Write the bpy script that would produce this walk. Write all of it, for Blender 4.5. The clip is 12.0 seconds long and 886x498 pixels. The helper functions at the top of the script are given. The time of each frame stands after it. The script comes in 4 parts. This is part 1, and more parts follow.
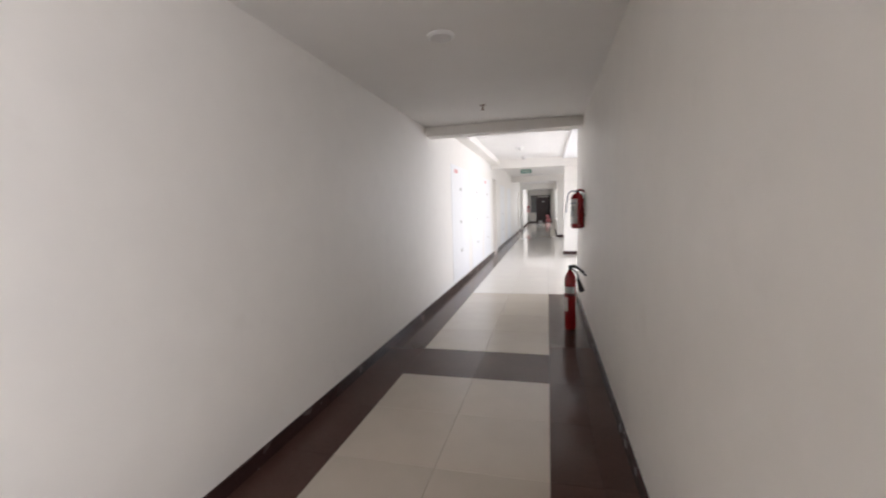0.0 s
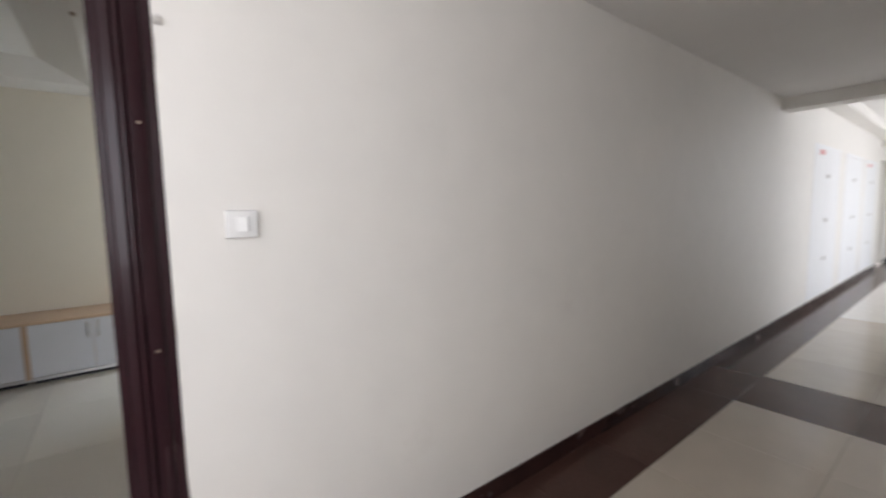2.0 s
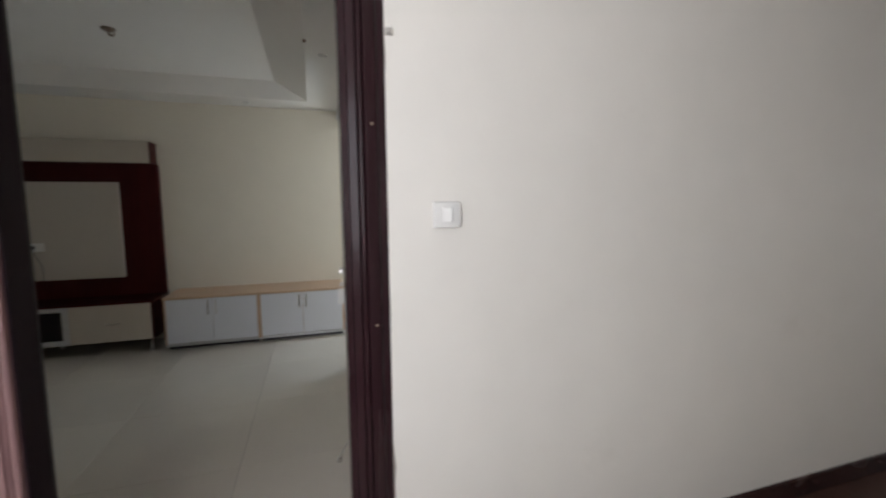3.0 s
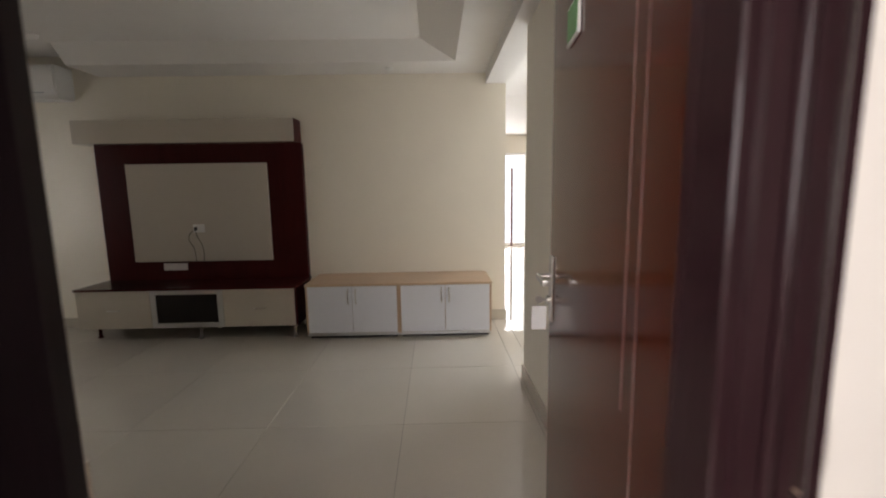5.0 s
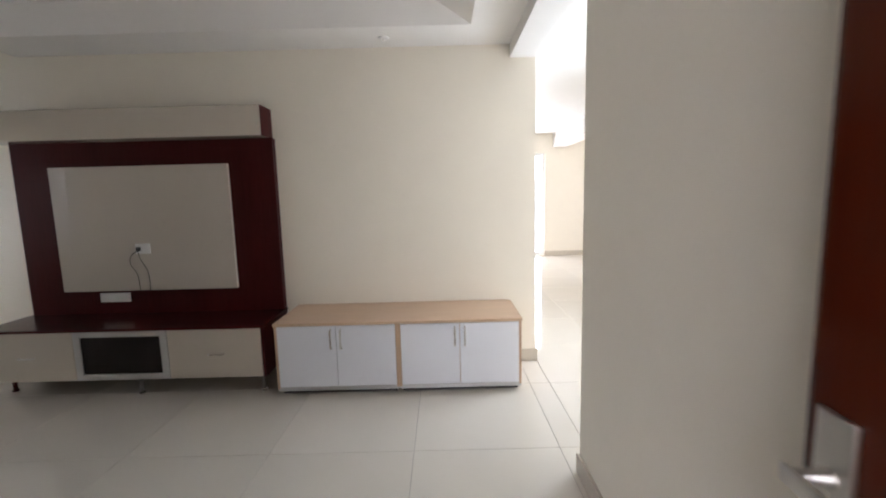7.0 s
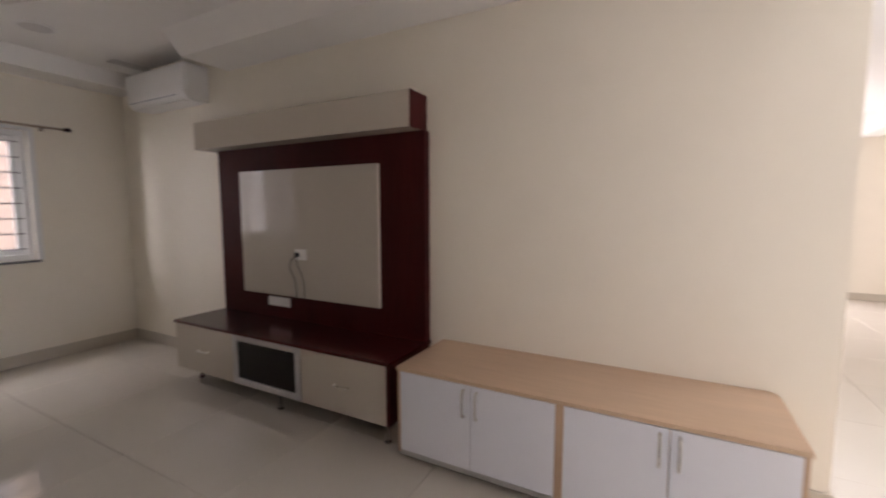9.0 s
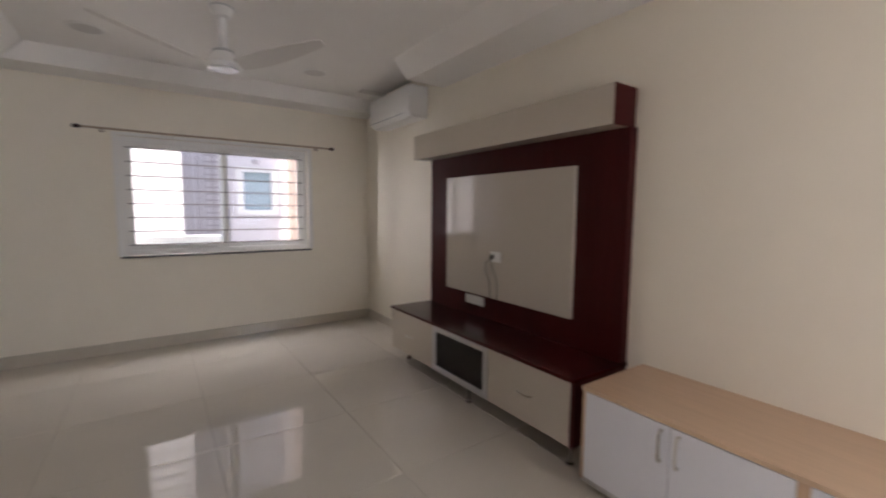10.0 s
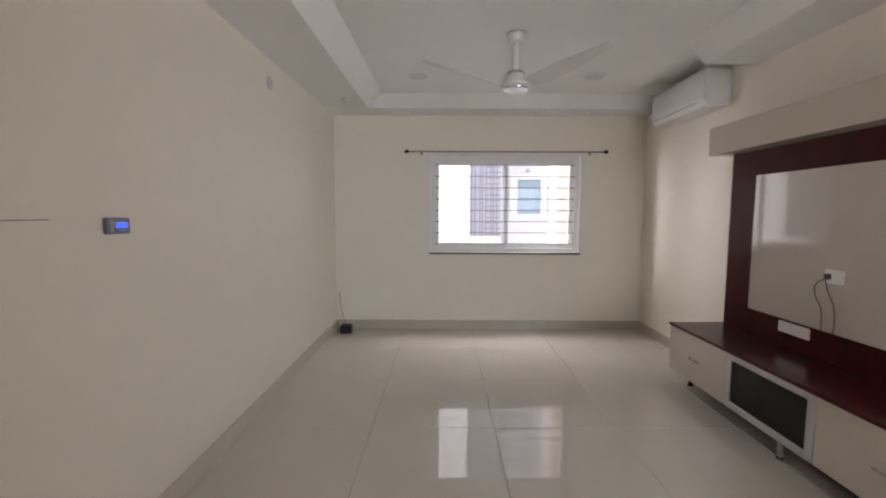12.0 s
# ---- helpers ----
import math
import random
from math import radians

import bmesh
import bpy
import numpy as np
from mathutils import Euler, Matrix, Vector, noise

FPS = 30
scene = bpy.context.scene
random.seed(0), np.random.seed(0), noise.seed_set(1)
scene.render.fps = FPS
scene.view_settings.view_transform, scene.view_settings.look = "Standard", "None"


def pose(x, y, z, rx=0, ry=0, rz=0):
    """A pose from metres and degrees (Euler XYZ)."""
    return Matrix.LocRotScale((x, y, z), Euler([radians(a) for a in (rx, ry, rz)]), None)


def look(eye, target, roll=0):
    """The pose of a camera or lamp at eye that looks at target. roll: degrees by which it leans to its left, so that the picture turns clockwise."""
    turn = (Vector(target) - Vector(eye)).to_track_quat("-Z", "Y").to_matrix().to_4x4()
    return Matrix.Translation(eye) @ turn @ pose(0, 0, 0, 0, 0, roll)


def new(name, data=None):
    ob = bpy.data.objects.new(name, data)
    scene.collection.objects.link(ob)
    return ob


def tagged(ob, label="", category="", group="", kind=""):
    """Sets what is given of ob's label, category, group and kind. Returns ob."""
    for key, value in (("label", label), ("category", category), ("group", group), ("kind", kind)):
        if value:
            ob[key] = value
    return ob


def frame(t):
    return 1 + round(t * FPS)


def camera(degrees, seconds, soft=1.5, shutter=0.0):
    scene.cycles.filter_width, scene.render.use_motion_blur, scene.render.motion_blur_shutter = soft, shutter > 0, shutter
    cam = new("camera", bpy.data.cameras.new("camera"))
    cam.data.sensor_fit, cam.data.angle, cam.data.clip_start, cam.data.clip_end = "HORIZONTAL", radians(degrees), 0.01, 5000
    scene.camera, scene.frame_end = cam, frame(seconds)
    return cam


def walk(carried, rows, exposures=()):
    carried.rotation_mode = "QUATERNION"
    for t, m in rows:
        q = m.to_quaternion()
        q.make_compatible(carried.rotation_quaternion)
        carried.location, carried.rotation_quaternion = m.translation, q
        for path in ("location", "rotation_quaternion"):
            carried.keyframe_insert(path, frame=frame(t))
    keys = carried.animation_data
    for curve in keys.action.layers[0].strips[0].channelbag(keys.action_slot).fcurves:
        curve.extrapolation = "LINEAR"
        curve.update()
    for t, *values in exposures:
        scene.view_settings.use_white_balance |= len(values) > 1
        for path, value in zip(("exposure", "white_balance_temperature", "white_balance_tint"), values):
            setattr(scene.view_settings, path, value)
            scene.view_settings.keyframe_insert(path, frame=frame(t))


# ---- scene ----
cam = camera(93.4, 12.0, soft=2.0, shutter=0.5)
PATH = [
    (0, (1.567, 0.099, 1.398), (1.08, 2.03, 1.207), -1.7),
    (0.5, (1.523, 0.115, 1.387), (0.805, 1.972, 1.199), -1.7),
    (1, (1.475, 0.084, 1.38), (0.468, 1.802, 1.196), -1.3),
    (1.5, (1.448, 0.06, 1.378), (0.138, 1.561, 1.202), -1.5),
    (2, (1.375, 0.005, 1.388), (-0.205, 1.217, 1.203), -1.1),
    (2.5, (1.338, -0.054, 1.383), (-0.447, 0.83, 1.202), -0.8),
    (3, (1.287, -0.117, 1.378), (-0.614, 0.472, 1.185), -0.6),
    (3.5, (1.165, -0.191, 1.372), (-0.791, 0.166, 1.159), -0.5),
    (3.7, (1.092, -0.232, 1.365), (-0.875, 0.049, 1.143), -0.4),
    (5.3, (0.262, -0.352, 1.353), (-1.720, -0.336, 1.076), -1.1),
    (5.5, (0.15, -0.365, 1.366), (-1.829, -0.35, 1.081), -1.2),
    (6, (-0.108, -0.343, 1.329), (-2.095, -0.367, 1.096), -1.5),
    (6.5, (-0.316, -0.35, 1.379), (-2.301, -0.363, 1.137), -1.7),
    (6.7, (-0.395, -0.361, 1.374), (-2.38, -0.351, 1.13), -1.5),
    (8.3, (-1.319, -0.297, 1.382), (-3.263, -0.717, 1.171), -1.0),
    (8.5, (-1.405, -0.301, 1.375), (-3.319, -0.847, 1.178), -0.8),
    (9, (-1.551, -0.314, 1.371), (-3.311, -1.246, 1.184), -0.1),
    (9.5, (-1.639, -0.309, 1.396), (-3.132, -1.627, 1.209), 0.4),
    (10, (-1.645, -0.302, 1.392), (-2.776, -1.941, 1.209), 0.5),
    (10.5, (-1.639, -0.312, 1.385), (-2.36, -2.169, 1.208), 0.7),
    (11, (-1.587, -0.331, 1.409), (-1.955, -2.288, 1.224), 0.3),
    (11.5, (-1.563, -0.325, 1.393), (-1.676, -2.314, 1.218), 0.3),
    (12, (-1.549, -0.316, 1.398), (-1.543, -2.308, 1.227), 0.2),
]
EXPOSURES = [(0, 0.95, 6350, 15), (1.0, 0.8, 6250, 12), (2.0, 0.66, 6250, 12), (2.7, 0.63, 6250, 11), (3.7, 0.35, 6350, 9), (5.3, 1.1, 7000, 17), (5.6, 1.33, 6500, 16), (6.0, 1.5, 6400, 16), (6.5, 1.7, 6250, 16), (8.5, 1.33, 6600, 18), (9.0, 1.33, 6850, 25), (9.5, 1.35, 6750, 22), (10.5, 1.6, 6800, 23), (11.0, 1.62, 6700, 21), (11.5, 1.88, 6650, 21), (12, 1.9, 6600, 20)]
walk(cam, [(t, look(eye, target, roll)) for t, eye, target, roll in PATH], EXPOSURES)

# ---- world, sun, the light of the openings and added fill lamps ----
world = bpy.data.worlds.new("world")
scene.world = world
world.use_nodes = True
wn = world.node_tree.nodes
sky = wn.new("ShaderNodeTexSky")
sky.sky_type, sky.sun_disc = "NISHITA", False
sky.sun_elevation, sky.sun_rotation = radians(55), radians(55)
sky.air_density, sky.dust_density = 1.0, 2.5
wn["Background"].inputs["Strength"].default_value = 0.08
world.node_tree.links.new(sky.outputs["Color"], wn["Background"].inputs["Color"])


def sun_from(elevation, azimuth, strength):
    ob = new("sun", bpy.data.lights.new("sun", "SUN"))
    ob.data.energy, ob.data.angle, ob.data.color = strength, radians(0.6), (1.0, 0.95, 0.88)
    e, a = radians(elevation), radians(azimuth)
    toward = Vector((math.sin(a) * math.cos(e), math.cos(a) * math.cos(e), math.sin(e)))
    ob.matrix_world = look(toward * 40, (0, 0, 0))
    return ob


def opening_or_fill_light(eye, target, w, h, watts, colour=(0.93, 0.97, 1.0)):
    """Area lamp of w x h metres: skylight at an opening, or added fill."""
    ob = new("opening_or_fill_light", bpy.data.lights.new("opening_or_fill_light", "AREA"))
    ob.data.shape, ob.data.size, ob.data.size_y = "RECTANGLE", w, h
    ob.data.energy, ob.data.color = watts, colour
    ob.matrix_world = look(eye, target)
    return ob


sun_from(55, 55, 3.2)
opening_or_fill_light((2.24, -2.60, 1.65), (0, -2.60, 1.5), 5.1, 1.2, 58, (0.98, 0.98, 1.0))      # corridor, opposite the flat's door
opening_or_fill_light((4.4, 9.6, 1.5), (0, 7.0, 0.2), 5.0, 2.2, 88, (0.92, 0.95, 1.0))          # lobby beside the corridor
opening_or_fill_light((4.4, 16.2, 1.5), (0, 16.2, -0.6), 5.0, 2.2, 30)        # second lobby
opening_or_fill_light((2.4, 31.0, 1.5), (0, 31.0, 1.2), 6.0, 2.0, 44)        # far end of the corridor
opening_or_fill_light((2.3, 23.0, 1.5), (0, 23.0, 1.2), 4.4, 1.4, 18)        # windows of the third stretch
opening_or_fill_light((-10.17, 1.175, 1.16), (-6, 1.175, 0.9), 1.5, 2.2, 32, (0.94, 0.97, 1.0))  # balcony door of the dining hall
opening_or_fill_light((-2.30, 1.25, 1.55), (-3.4, 0.6, 1.2), 1.1, 1.2, 2, (1.0, 0.96, 0.92))   # added weak fill lamp in an unseen opening at the hall's near end
opening_or_fill_light((-4.15, 2.20, 1.55), (-1.6, -3.5, 1.1), 1.5, 1.2, 24, (0.80, 0.92, 1.0))  # added fill lamp in an unseen opening, brightens the living room's walls
opening_or_fill_light((-6.60, 4.20, 1.55), (-10.0, 3.4, 1.2), 1.8, 1.3, 13, (1.0, 0.98, 0.96))   # unseen window assumed in the far bay, added to brighten the far wall
opening_or_fill_light((-2.3, -6.15, 3.35), (-2.3, -4.2, 0.7), 3.4, 0.8, 58)   # added lamp out of view above the living room window, stands in for sky
opening_or_fill_light((0.5, -6.4, 1.8), (-3.8, -4.2, 1.5), 1.2, 1.6, 60)      # added fill lamp out of view beside the window, lights the living room

# ---- materials ----
def material(name, colour, rough=0.5, metal=0.0, vary=0.06, scale=8.0, bump=0.0, bump_scale=60.0, coat=0.0,
             stretch=(1, 1, 1), stain=0.0, spec=0.5, per_piece=0.0, rough_vary=0.08):
    m = bpy.data.materials.new(name)
    m.use_nodes = True
    n, l = m.node_tree.nodes, m.node_tree.links
    b = n["Principled BSDF"]
    b.inputs["Metallic"].default_value = metal
    b.inputs["Coat Weight"].default_value = coat
    b.inputs["Coat Roughness"].default_value = 0.06
    b.inputs["Specular IOR Level"].default_value = spec
    co = n.new("ShaderNodeTexCoord")
    mp = n.new("ShaderNodeMapping")
    mp.inputs["Scale"].default_value = stretch
    l.new(co.outputs["Object"], mp.inputs["Vector"])
    fine = n.new("ShaderNodeTexNoise")
    fine.inputs["Scale"].default_value, fine.inputs["Detail"].default_value = scale, 5.0
    l.new(mp.outputs["Vector"], fine.inputs["Vector"])
    wide = n.new("ShaderNodeTexNoise")
    wide.inputs["Scale"].default_value, wide.inputs["Detail"].default_value = scale * 0.12, 3.0
    l.new(mp.outputs["Vector"], wide.inputs["Vector"])
    add = n.new("ShaderNodeMath")
    add.operation = "ADD"
    l.new(fine.outputs["Fac"], add.inputs[0])
    l.new(wide.outputs["Fac"], add.inputs[1])
    val = n.new("ShaderNodeMapRange")
    val.inputs["From Min"].default_value, val.inputs["From Max"].default_value = 0.6, 1.4
    val.inputs["To Min"].default_value, val.inputs["To Max"].default_value = 1 - vary, 1 + vary
    l.new(add.outputs["Value"], val.inputs["Value"])
    last = val.outputs["Result"]
    if per_piece:
        info = n.new("ShaderNodeObjectInfo")
        pr = n.new("ShaderNodeMapRange")
        pr.inputs["To Min"].default_value, pr.inputs["To Max"].default_value = 1 - per_piece, 1 + per_piece
        l.new(info.outputs["Random"], pr.inputs["Value"])
        mul = n.new("ShaderNodeMath")
        mul.operation = "MULTIPLY"
        l.new(last, mul.inputs[0])
        l.new(pr.outputs["Result"], mul.inputs[1])
        last = mul.outputs["Value"]
    hsv = n.new("ShaderNodeHueSaturation")
    hsv.inputs["Color"].default_value = (*colour, 1)
    l.new(last, hsv.inputs["Value"])
    out = hsv.outputs["Color"]
    if stain:
        spots = n.new("ShaderNodeTexNoise")
        spots.inputs["Scale"].default_value, spots.inputs["Detail"].default_value = 1.7, 6.0
        spots.inputs["Roughness"].default_value = 0.7
        l.new(co.outputs["Object"], spots.inputs["Vector"])
        sr = n.new("ShaderNodeMapRange")
        sr.inputs["From Min"].default_value, sr.inputs["From Max"].default_value = 0.62, 0.80
        sr.inputs["To Min"].default_value, sr.inputs["To Max"].default_value = 0.0, stain
        l.new(spots.outputs["Fac"], sr.inputs["Value"])
        mix = n.new("ShaderNodeMix")
        mix.data_type = "RGBA"
        l.new(sr.outputs["Result"], mix.inputs["Factor"])
        l.new(out, mix.inputs[6])
        mix.inputs[7].default_value = (colour[0] * 0.6, colour[1] * 0.55, colour[2] * 0.5, 1)
        out = mix.outputs[2]
    l.new(out, b.inputs["Base Color"])
    rr = n.new("ShaderNodeMapRange")
    rr.inputs["To Min"].default_value = max(0.02, rough - rough_vary)
    rr.inputs["To Max"].default_value = rough + rough_vary
    l.new(wide.outputs["Fac"], rr.inputs["Value"])
    l.new(rr.outputs["Result"], b.inputs["Roughness"])
    if bump:
        grain = n.new("ShaderNodeTexNoise")
        grain.inputs["Scale"].default_value, grain.inputs["Detail"].default_value = bump_scale, 4.0
        l.new(mp.outputs["Vector"], grain.inputs["Vector"])
        bp = n.new("ShaderNodeBump")
        bp.inputs["Strength"].default_value, bp.inputs["Distance"].default_value = bump, 0.004
        l.new(grain.outputs["Fac"], bp.inputs["Height"])
        l.new(bp.outputs["Normal"], b.inputs["Normal"])
    return m


def glowing(name, colour, strength):
    m = bpy.data.materials.new(name)
    m.use_nodes = True
    b = m.node_tree.nodes["Principled BSDF"]
    b.inputs["Base Color"].default_value = (*colour, 1)
    b.inputs["Emission Color"].default_value = (*colour, 1)
    b.inputs["Emission Strength"].default_value = strength
    return m


def clear_glass(name, tint=(0.95, 0.98, 1.0)):
    m = bpy.data.materials.new(name)
    m.use_nodes = True
    n, l = m.node_tree.nodes, m.node_tree.links
    n.remove(n["Principled BSDF"])
    clear, gloss, mix, fr = (n.new("ShaderNodeBsdfTransparent"), n.new("ShaderNodeBsdfGlossy"),
                             n.new("ShaderNodeMixShader"), n.new("ShaderNodeFresnel"))
    clear.inputs["Color"].default_value = (*tint, 1)
    gloss.inputs["Roughness"].default_value = 0.02
    fr.inputs["IOR"].default_value = 1.18
    l.new(fr.outputs["Fac"], mix.inputs["Fac"])
    l.new(clear.outputs["BSDF"], mix.inputs[1])
    l.new(gloss.outputs["BSDF"], mix.inputs[2])
    l.new(mix.outputs["Shader"], n["Material Output"].inputs["Surface"])
    return m


PAINT_CORRIDOR = material("corridor_paint", (0.83, 0.80, 0.75), 0.55, vary=0.03, scale=5, bump=0.06, bump_scale=45, stain=0.16)
PAINT_ROOM = material("cream_paint", (0.87, 0.815, 0.705), 0.55, vary=0.02, scale=5, bump=0.05, bump_scale=45, stain=0.06)
PAINT_CEILING = material("ceiling_paint", (0.85, 0.83, 0.80), 0.6, vary=0.02, scale=4, bump=0.04, bump_scale=40)
PAINT_WHITE = material("white_paint", (0.82, 0.82, 0.82), 0.45, vary=0.02, scale=6)
TILE_ROOM = material("vitrified_tile", (0.65, 0.60, 0.525), 0.026, vary=0.035, scale=3, per_piece=0.02, spec=0.65, rough_vary=0.012)
GROUT = material("grout", (0.30, 0.27, 0.24), 0.8, vary=0.15, scale=30)
GROUT_DARK = material("brown_grout", (0.11, 0.085, 0.07), 0.8, vary=0.15, scale=30)
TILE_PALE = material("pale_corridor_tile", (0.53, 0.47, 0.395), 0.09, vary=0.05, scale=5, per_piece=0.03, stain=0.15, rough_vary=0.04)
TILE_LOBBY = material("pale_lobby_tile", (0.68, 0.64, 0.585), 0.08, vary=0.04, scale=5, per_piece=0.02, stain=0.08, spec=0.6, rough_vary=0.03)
TILE_DARK = material("dark_band_tile", (0.075, 0.040, 0.032), 0.15, vary=0.12, scale=40, spec=0.15, per_piece=0.05, rough_vary=0.05)
SKIRT_DARK = material("dark_skirting", (0.040, 0.020, 0.018), 0.25, vary=0.2, scale=40, spec=0.25)
SKIRT_ROOM = material("beige_skirting", (0.60, 0.545, 0.46), 0.2, vary=0.05, scale=10)
FRAME_WOOD = material("dark_brown_enamel", (0.026, 0.0105, 0.0135), 0.26, vary=0.18, scale=14, stretch=(6, 6, 0.6), bump=0.12, bump_scale=20, coat=0.07, spec=0.25)
FRAME_DARK = material("dark_lining_enamel", (0.018, 0.010, 0.014), 0.55, vary=0.18, scale=14, stretch=(6, 6, 0.6), spec=0.08)
DOOR_WOOD = material("red_brown_veneer", (0.064, 0.0102, 0.0036), 0.12, vary=0.22, scale=7, stretch=(5, 5, 0.35), bump=0.06, bump_scale=24, coat=0.08, spec=0.16)
# bead paler and pinker than the leaf: its highlight is put into the colour
DOOR_BEAD_SHEEN = material("sheen_tinted_bead", (0.14, 0.07, 0.066), 0.28, vary=0.1, scale=8, stretch=(5, 5, 0.35), coat=1.0, spec=0.7)
WINDOW_WOOD = material("mauve_window_wood", (0.21, 0.120, 0.118), 0.32, vary=0.15, scale=12, stretch=(4, 4, 0.7), bump=0.1, coat=0.2)
WENGE = material("dark_mahogany_laminate", (0.054, 0.0075, 0.0075), 0.42, vary=0.25, scale=9, stretch=(6, 6, 0.5), spec=0.10)
WENGE_TOP = material("dark_mahogany_top", (0.052, 0.0080, 0.0080), 0.2, vary=0.25, scale=9, stretch=(6, 0.5, 6), spec=0.22)
GLOSS_BEIGE = material("gloss_beige_laminate", (0.60, 0.54, 0.455), 0.10, vary=0.02, scale=4, coat=0.4, rough_vary=0.03)
PANEL_GLOSS = material("gloss_back_panel", (0.55, 0.495, 0.425), 0.05, vary=0.015, scale=3, coat=0.8, rough_vary=0.02)
DOOR_WHITE = material("white_laminate", (0.78, 0.79, 0.84), 0.25, vary=0.02, scale=4)
MAPLE = material("light_maple_laminate", (0.55, 0.375, 0.25), 0.38, vary=0.08, scale=8, stretch=(5, 0.5, 5))
MAPLE_EDGE = material("maple_edge_band", (0.62, 0.45, 0.31), 0.4, vary=0.06, scale=8, stretch=(5, 0.5, 5))
CHROME = material("brushed_steel", (0.62, 0.60, 0.57), 0.28, metal=1.0, vary=0.05, scale=30)
ALU = material("aluminium", (0.55, 0.55, 0.55), 0.35, metal=0.9, vary=0.04, scale=20)
DARK_GLASS = material("smoked_glass", (0.014, 0.009, 0.009), 0.10, vary=0.1, scale=5, coat=0.05, spec=0.2)
FROSTED = material("frosted_window_glass", (0.42, 0.50, 0.54), 0.45, vary=0.08, scale=3)
PLASTIC_WHITE = material("white_plastic", (0.80, 0.79, 0.77), 0.3, vary=0.01, scale=8)
FAN_BLADE = material("ivory_enamel_blade", (0.72, 0.69, 0.65), 0.3, vary=0.03, scale=8)
PLASTIC_DARK = material("black_plastic", (0.02, 0.02, 0.022), 0.35, vary=0.1, scale=20)
PLASTIC_GREY = material("grey_plastic", (0.16, 0.18, 0.24), 0.35, vary=0.05, scale=20)
HAZE = glowing("hazy_sky", (0.80, 0.90, 1.0), 0.30)
METER_GLOW = glowing("lit_display", (0.05, 0.12, 1.0), 0.35)
RED_PAINT = material("extinguisher_red", (0.27, 0.008, 0.011), 0.22, vary=0.08, scale=12, coat=0.4)
LABEL_PALE = material("pale_label", (0.62, 0.60, 0.58), 0.45, vary=0.06, scale=60)
LABEL_GREY = material("grey_small_print", (0.36, 0.36, 0.36), 0.5, vary=0.25, scale=220)
LABEL_RED = material("red_label", (0.70, 0.32, 0.31), 0.5, vary=0.06, scale=60)
SIGN_GREEN = material("green_sign", (0.10, 0.22, 0.18), 0.4)
PLAQUE_GREEN = material("green_plaque", (0.10, 0.30, 0.10), 0.4, vary=0.1, scale=30)
PINK_CLOTH = material("pink_plastic", (0.75, 0.28, 0.30), 0.5, vary=0.1)
BRASS = material("antique_metal", (0.30, 0.23, 0.18), 0.35, metal=0.8)
ROD_METAL = material("bronze_rod", (0.42, 0.33, 0.26), 0.4, metal=0.5, vary=0.05)
STEEL_BAR = material("white_enamel_bar", (0.80, 0.80, 0.80), 0.35, vary=0.02)
DARK_BAR = material("dull_steel_bar", (0.32, 0.30, 0.31), 0.45, metal=0.3, vary=0.05)
UPVC = material("white_upvc", (0.82, 0.82, 0.81), 0.35, vary=0.02, scale=6)
GRANITE = material("grey_granite_sill", (0.10, 0.10, 0.10), 0.3, vary=0.3, scale=80)
FACADE = material("outer_plaster", (0.70, 0.68, 0.71), 0.8, vary=0.05, scale=2, bump=0.15, bump_scale=30)
BAY_WHITE = material("white_outer_paint", (0.80, 0.78, 0.77), 0.7, vary=0.04, scale=2, bump=0.15, bump_scale=30)
# dark colour chosen to dim what the gloss panel mirrors
REFLECTION_DIMMER = material("dark_grey_reflection_dimmer", (0.17, 0.16, 0.165), 0.8, vary=0.12, scale=3, bump=0.2, bump_scale=20)
FACADE_PEACH = material("peach_plaster", (0.52, 0.40, 0.33), 0.8, vary=0.05, scale=2, bump=0.15, bump_scale=30)
FACADE_GREY = material("grey_louvre", (0.46, 0.44, 0.48), 0.6, vary=0.08, scale=6)
GLASS_BLUE = material("bluish_glass", (0.36, 0.47, 0.53), 0.12, vary=0.05, scale=2)
GROUND = material("ground_dust", (0.30, 0.27, 0.23), 0.9, vary=0.2, scale=0.6, bump=0.2)
GLASS = clear_glass("clear_glass")


# ---- mesh helpers ----
def box(bm, x0, x1, y0, y1, z0, z1, bevel=0.0, seg=1):
    x0, x1 = min(x0, x1), max(x0, x1)
    y0, y1 = min(y0, y1), max(y0, y1)
    z0, z1 = min(z0, z1), max(z0, z1)
    v = [bm.verts.new(p) for p in ((x0, y0, z0), (x1, y0, z0), (x1, y1, z0), (x0, y1, z0),
                                   (x0, y0, z1), (x1, y0, z1), (x1, y1, z1), (x0, y1, z1))]
    fs = [bm.faces.new([v[i] for i in q]) for q in ((3, 2, 1, 0), (4, 5, 6, 7), (0, 1, 5, 4), (1, 2, 6, 5), (2, 3, 7, 6), (3, 0, 4, 7))]
    if bevel:
        es = list({e for f in fs for e in f.edges})
        bmesh.ops.bevel(bm, geom=es, offset=bevel, segments=seg, affect="EDGES", profile=0.6)
    return bm


def boxed(*a, **k):
    return box(bmesh.new(), *a, **k)


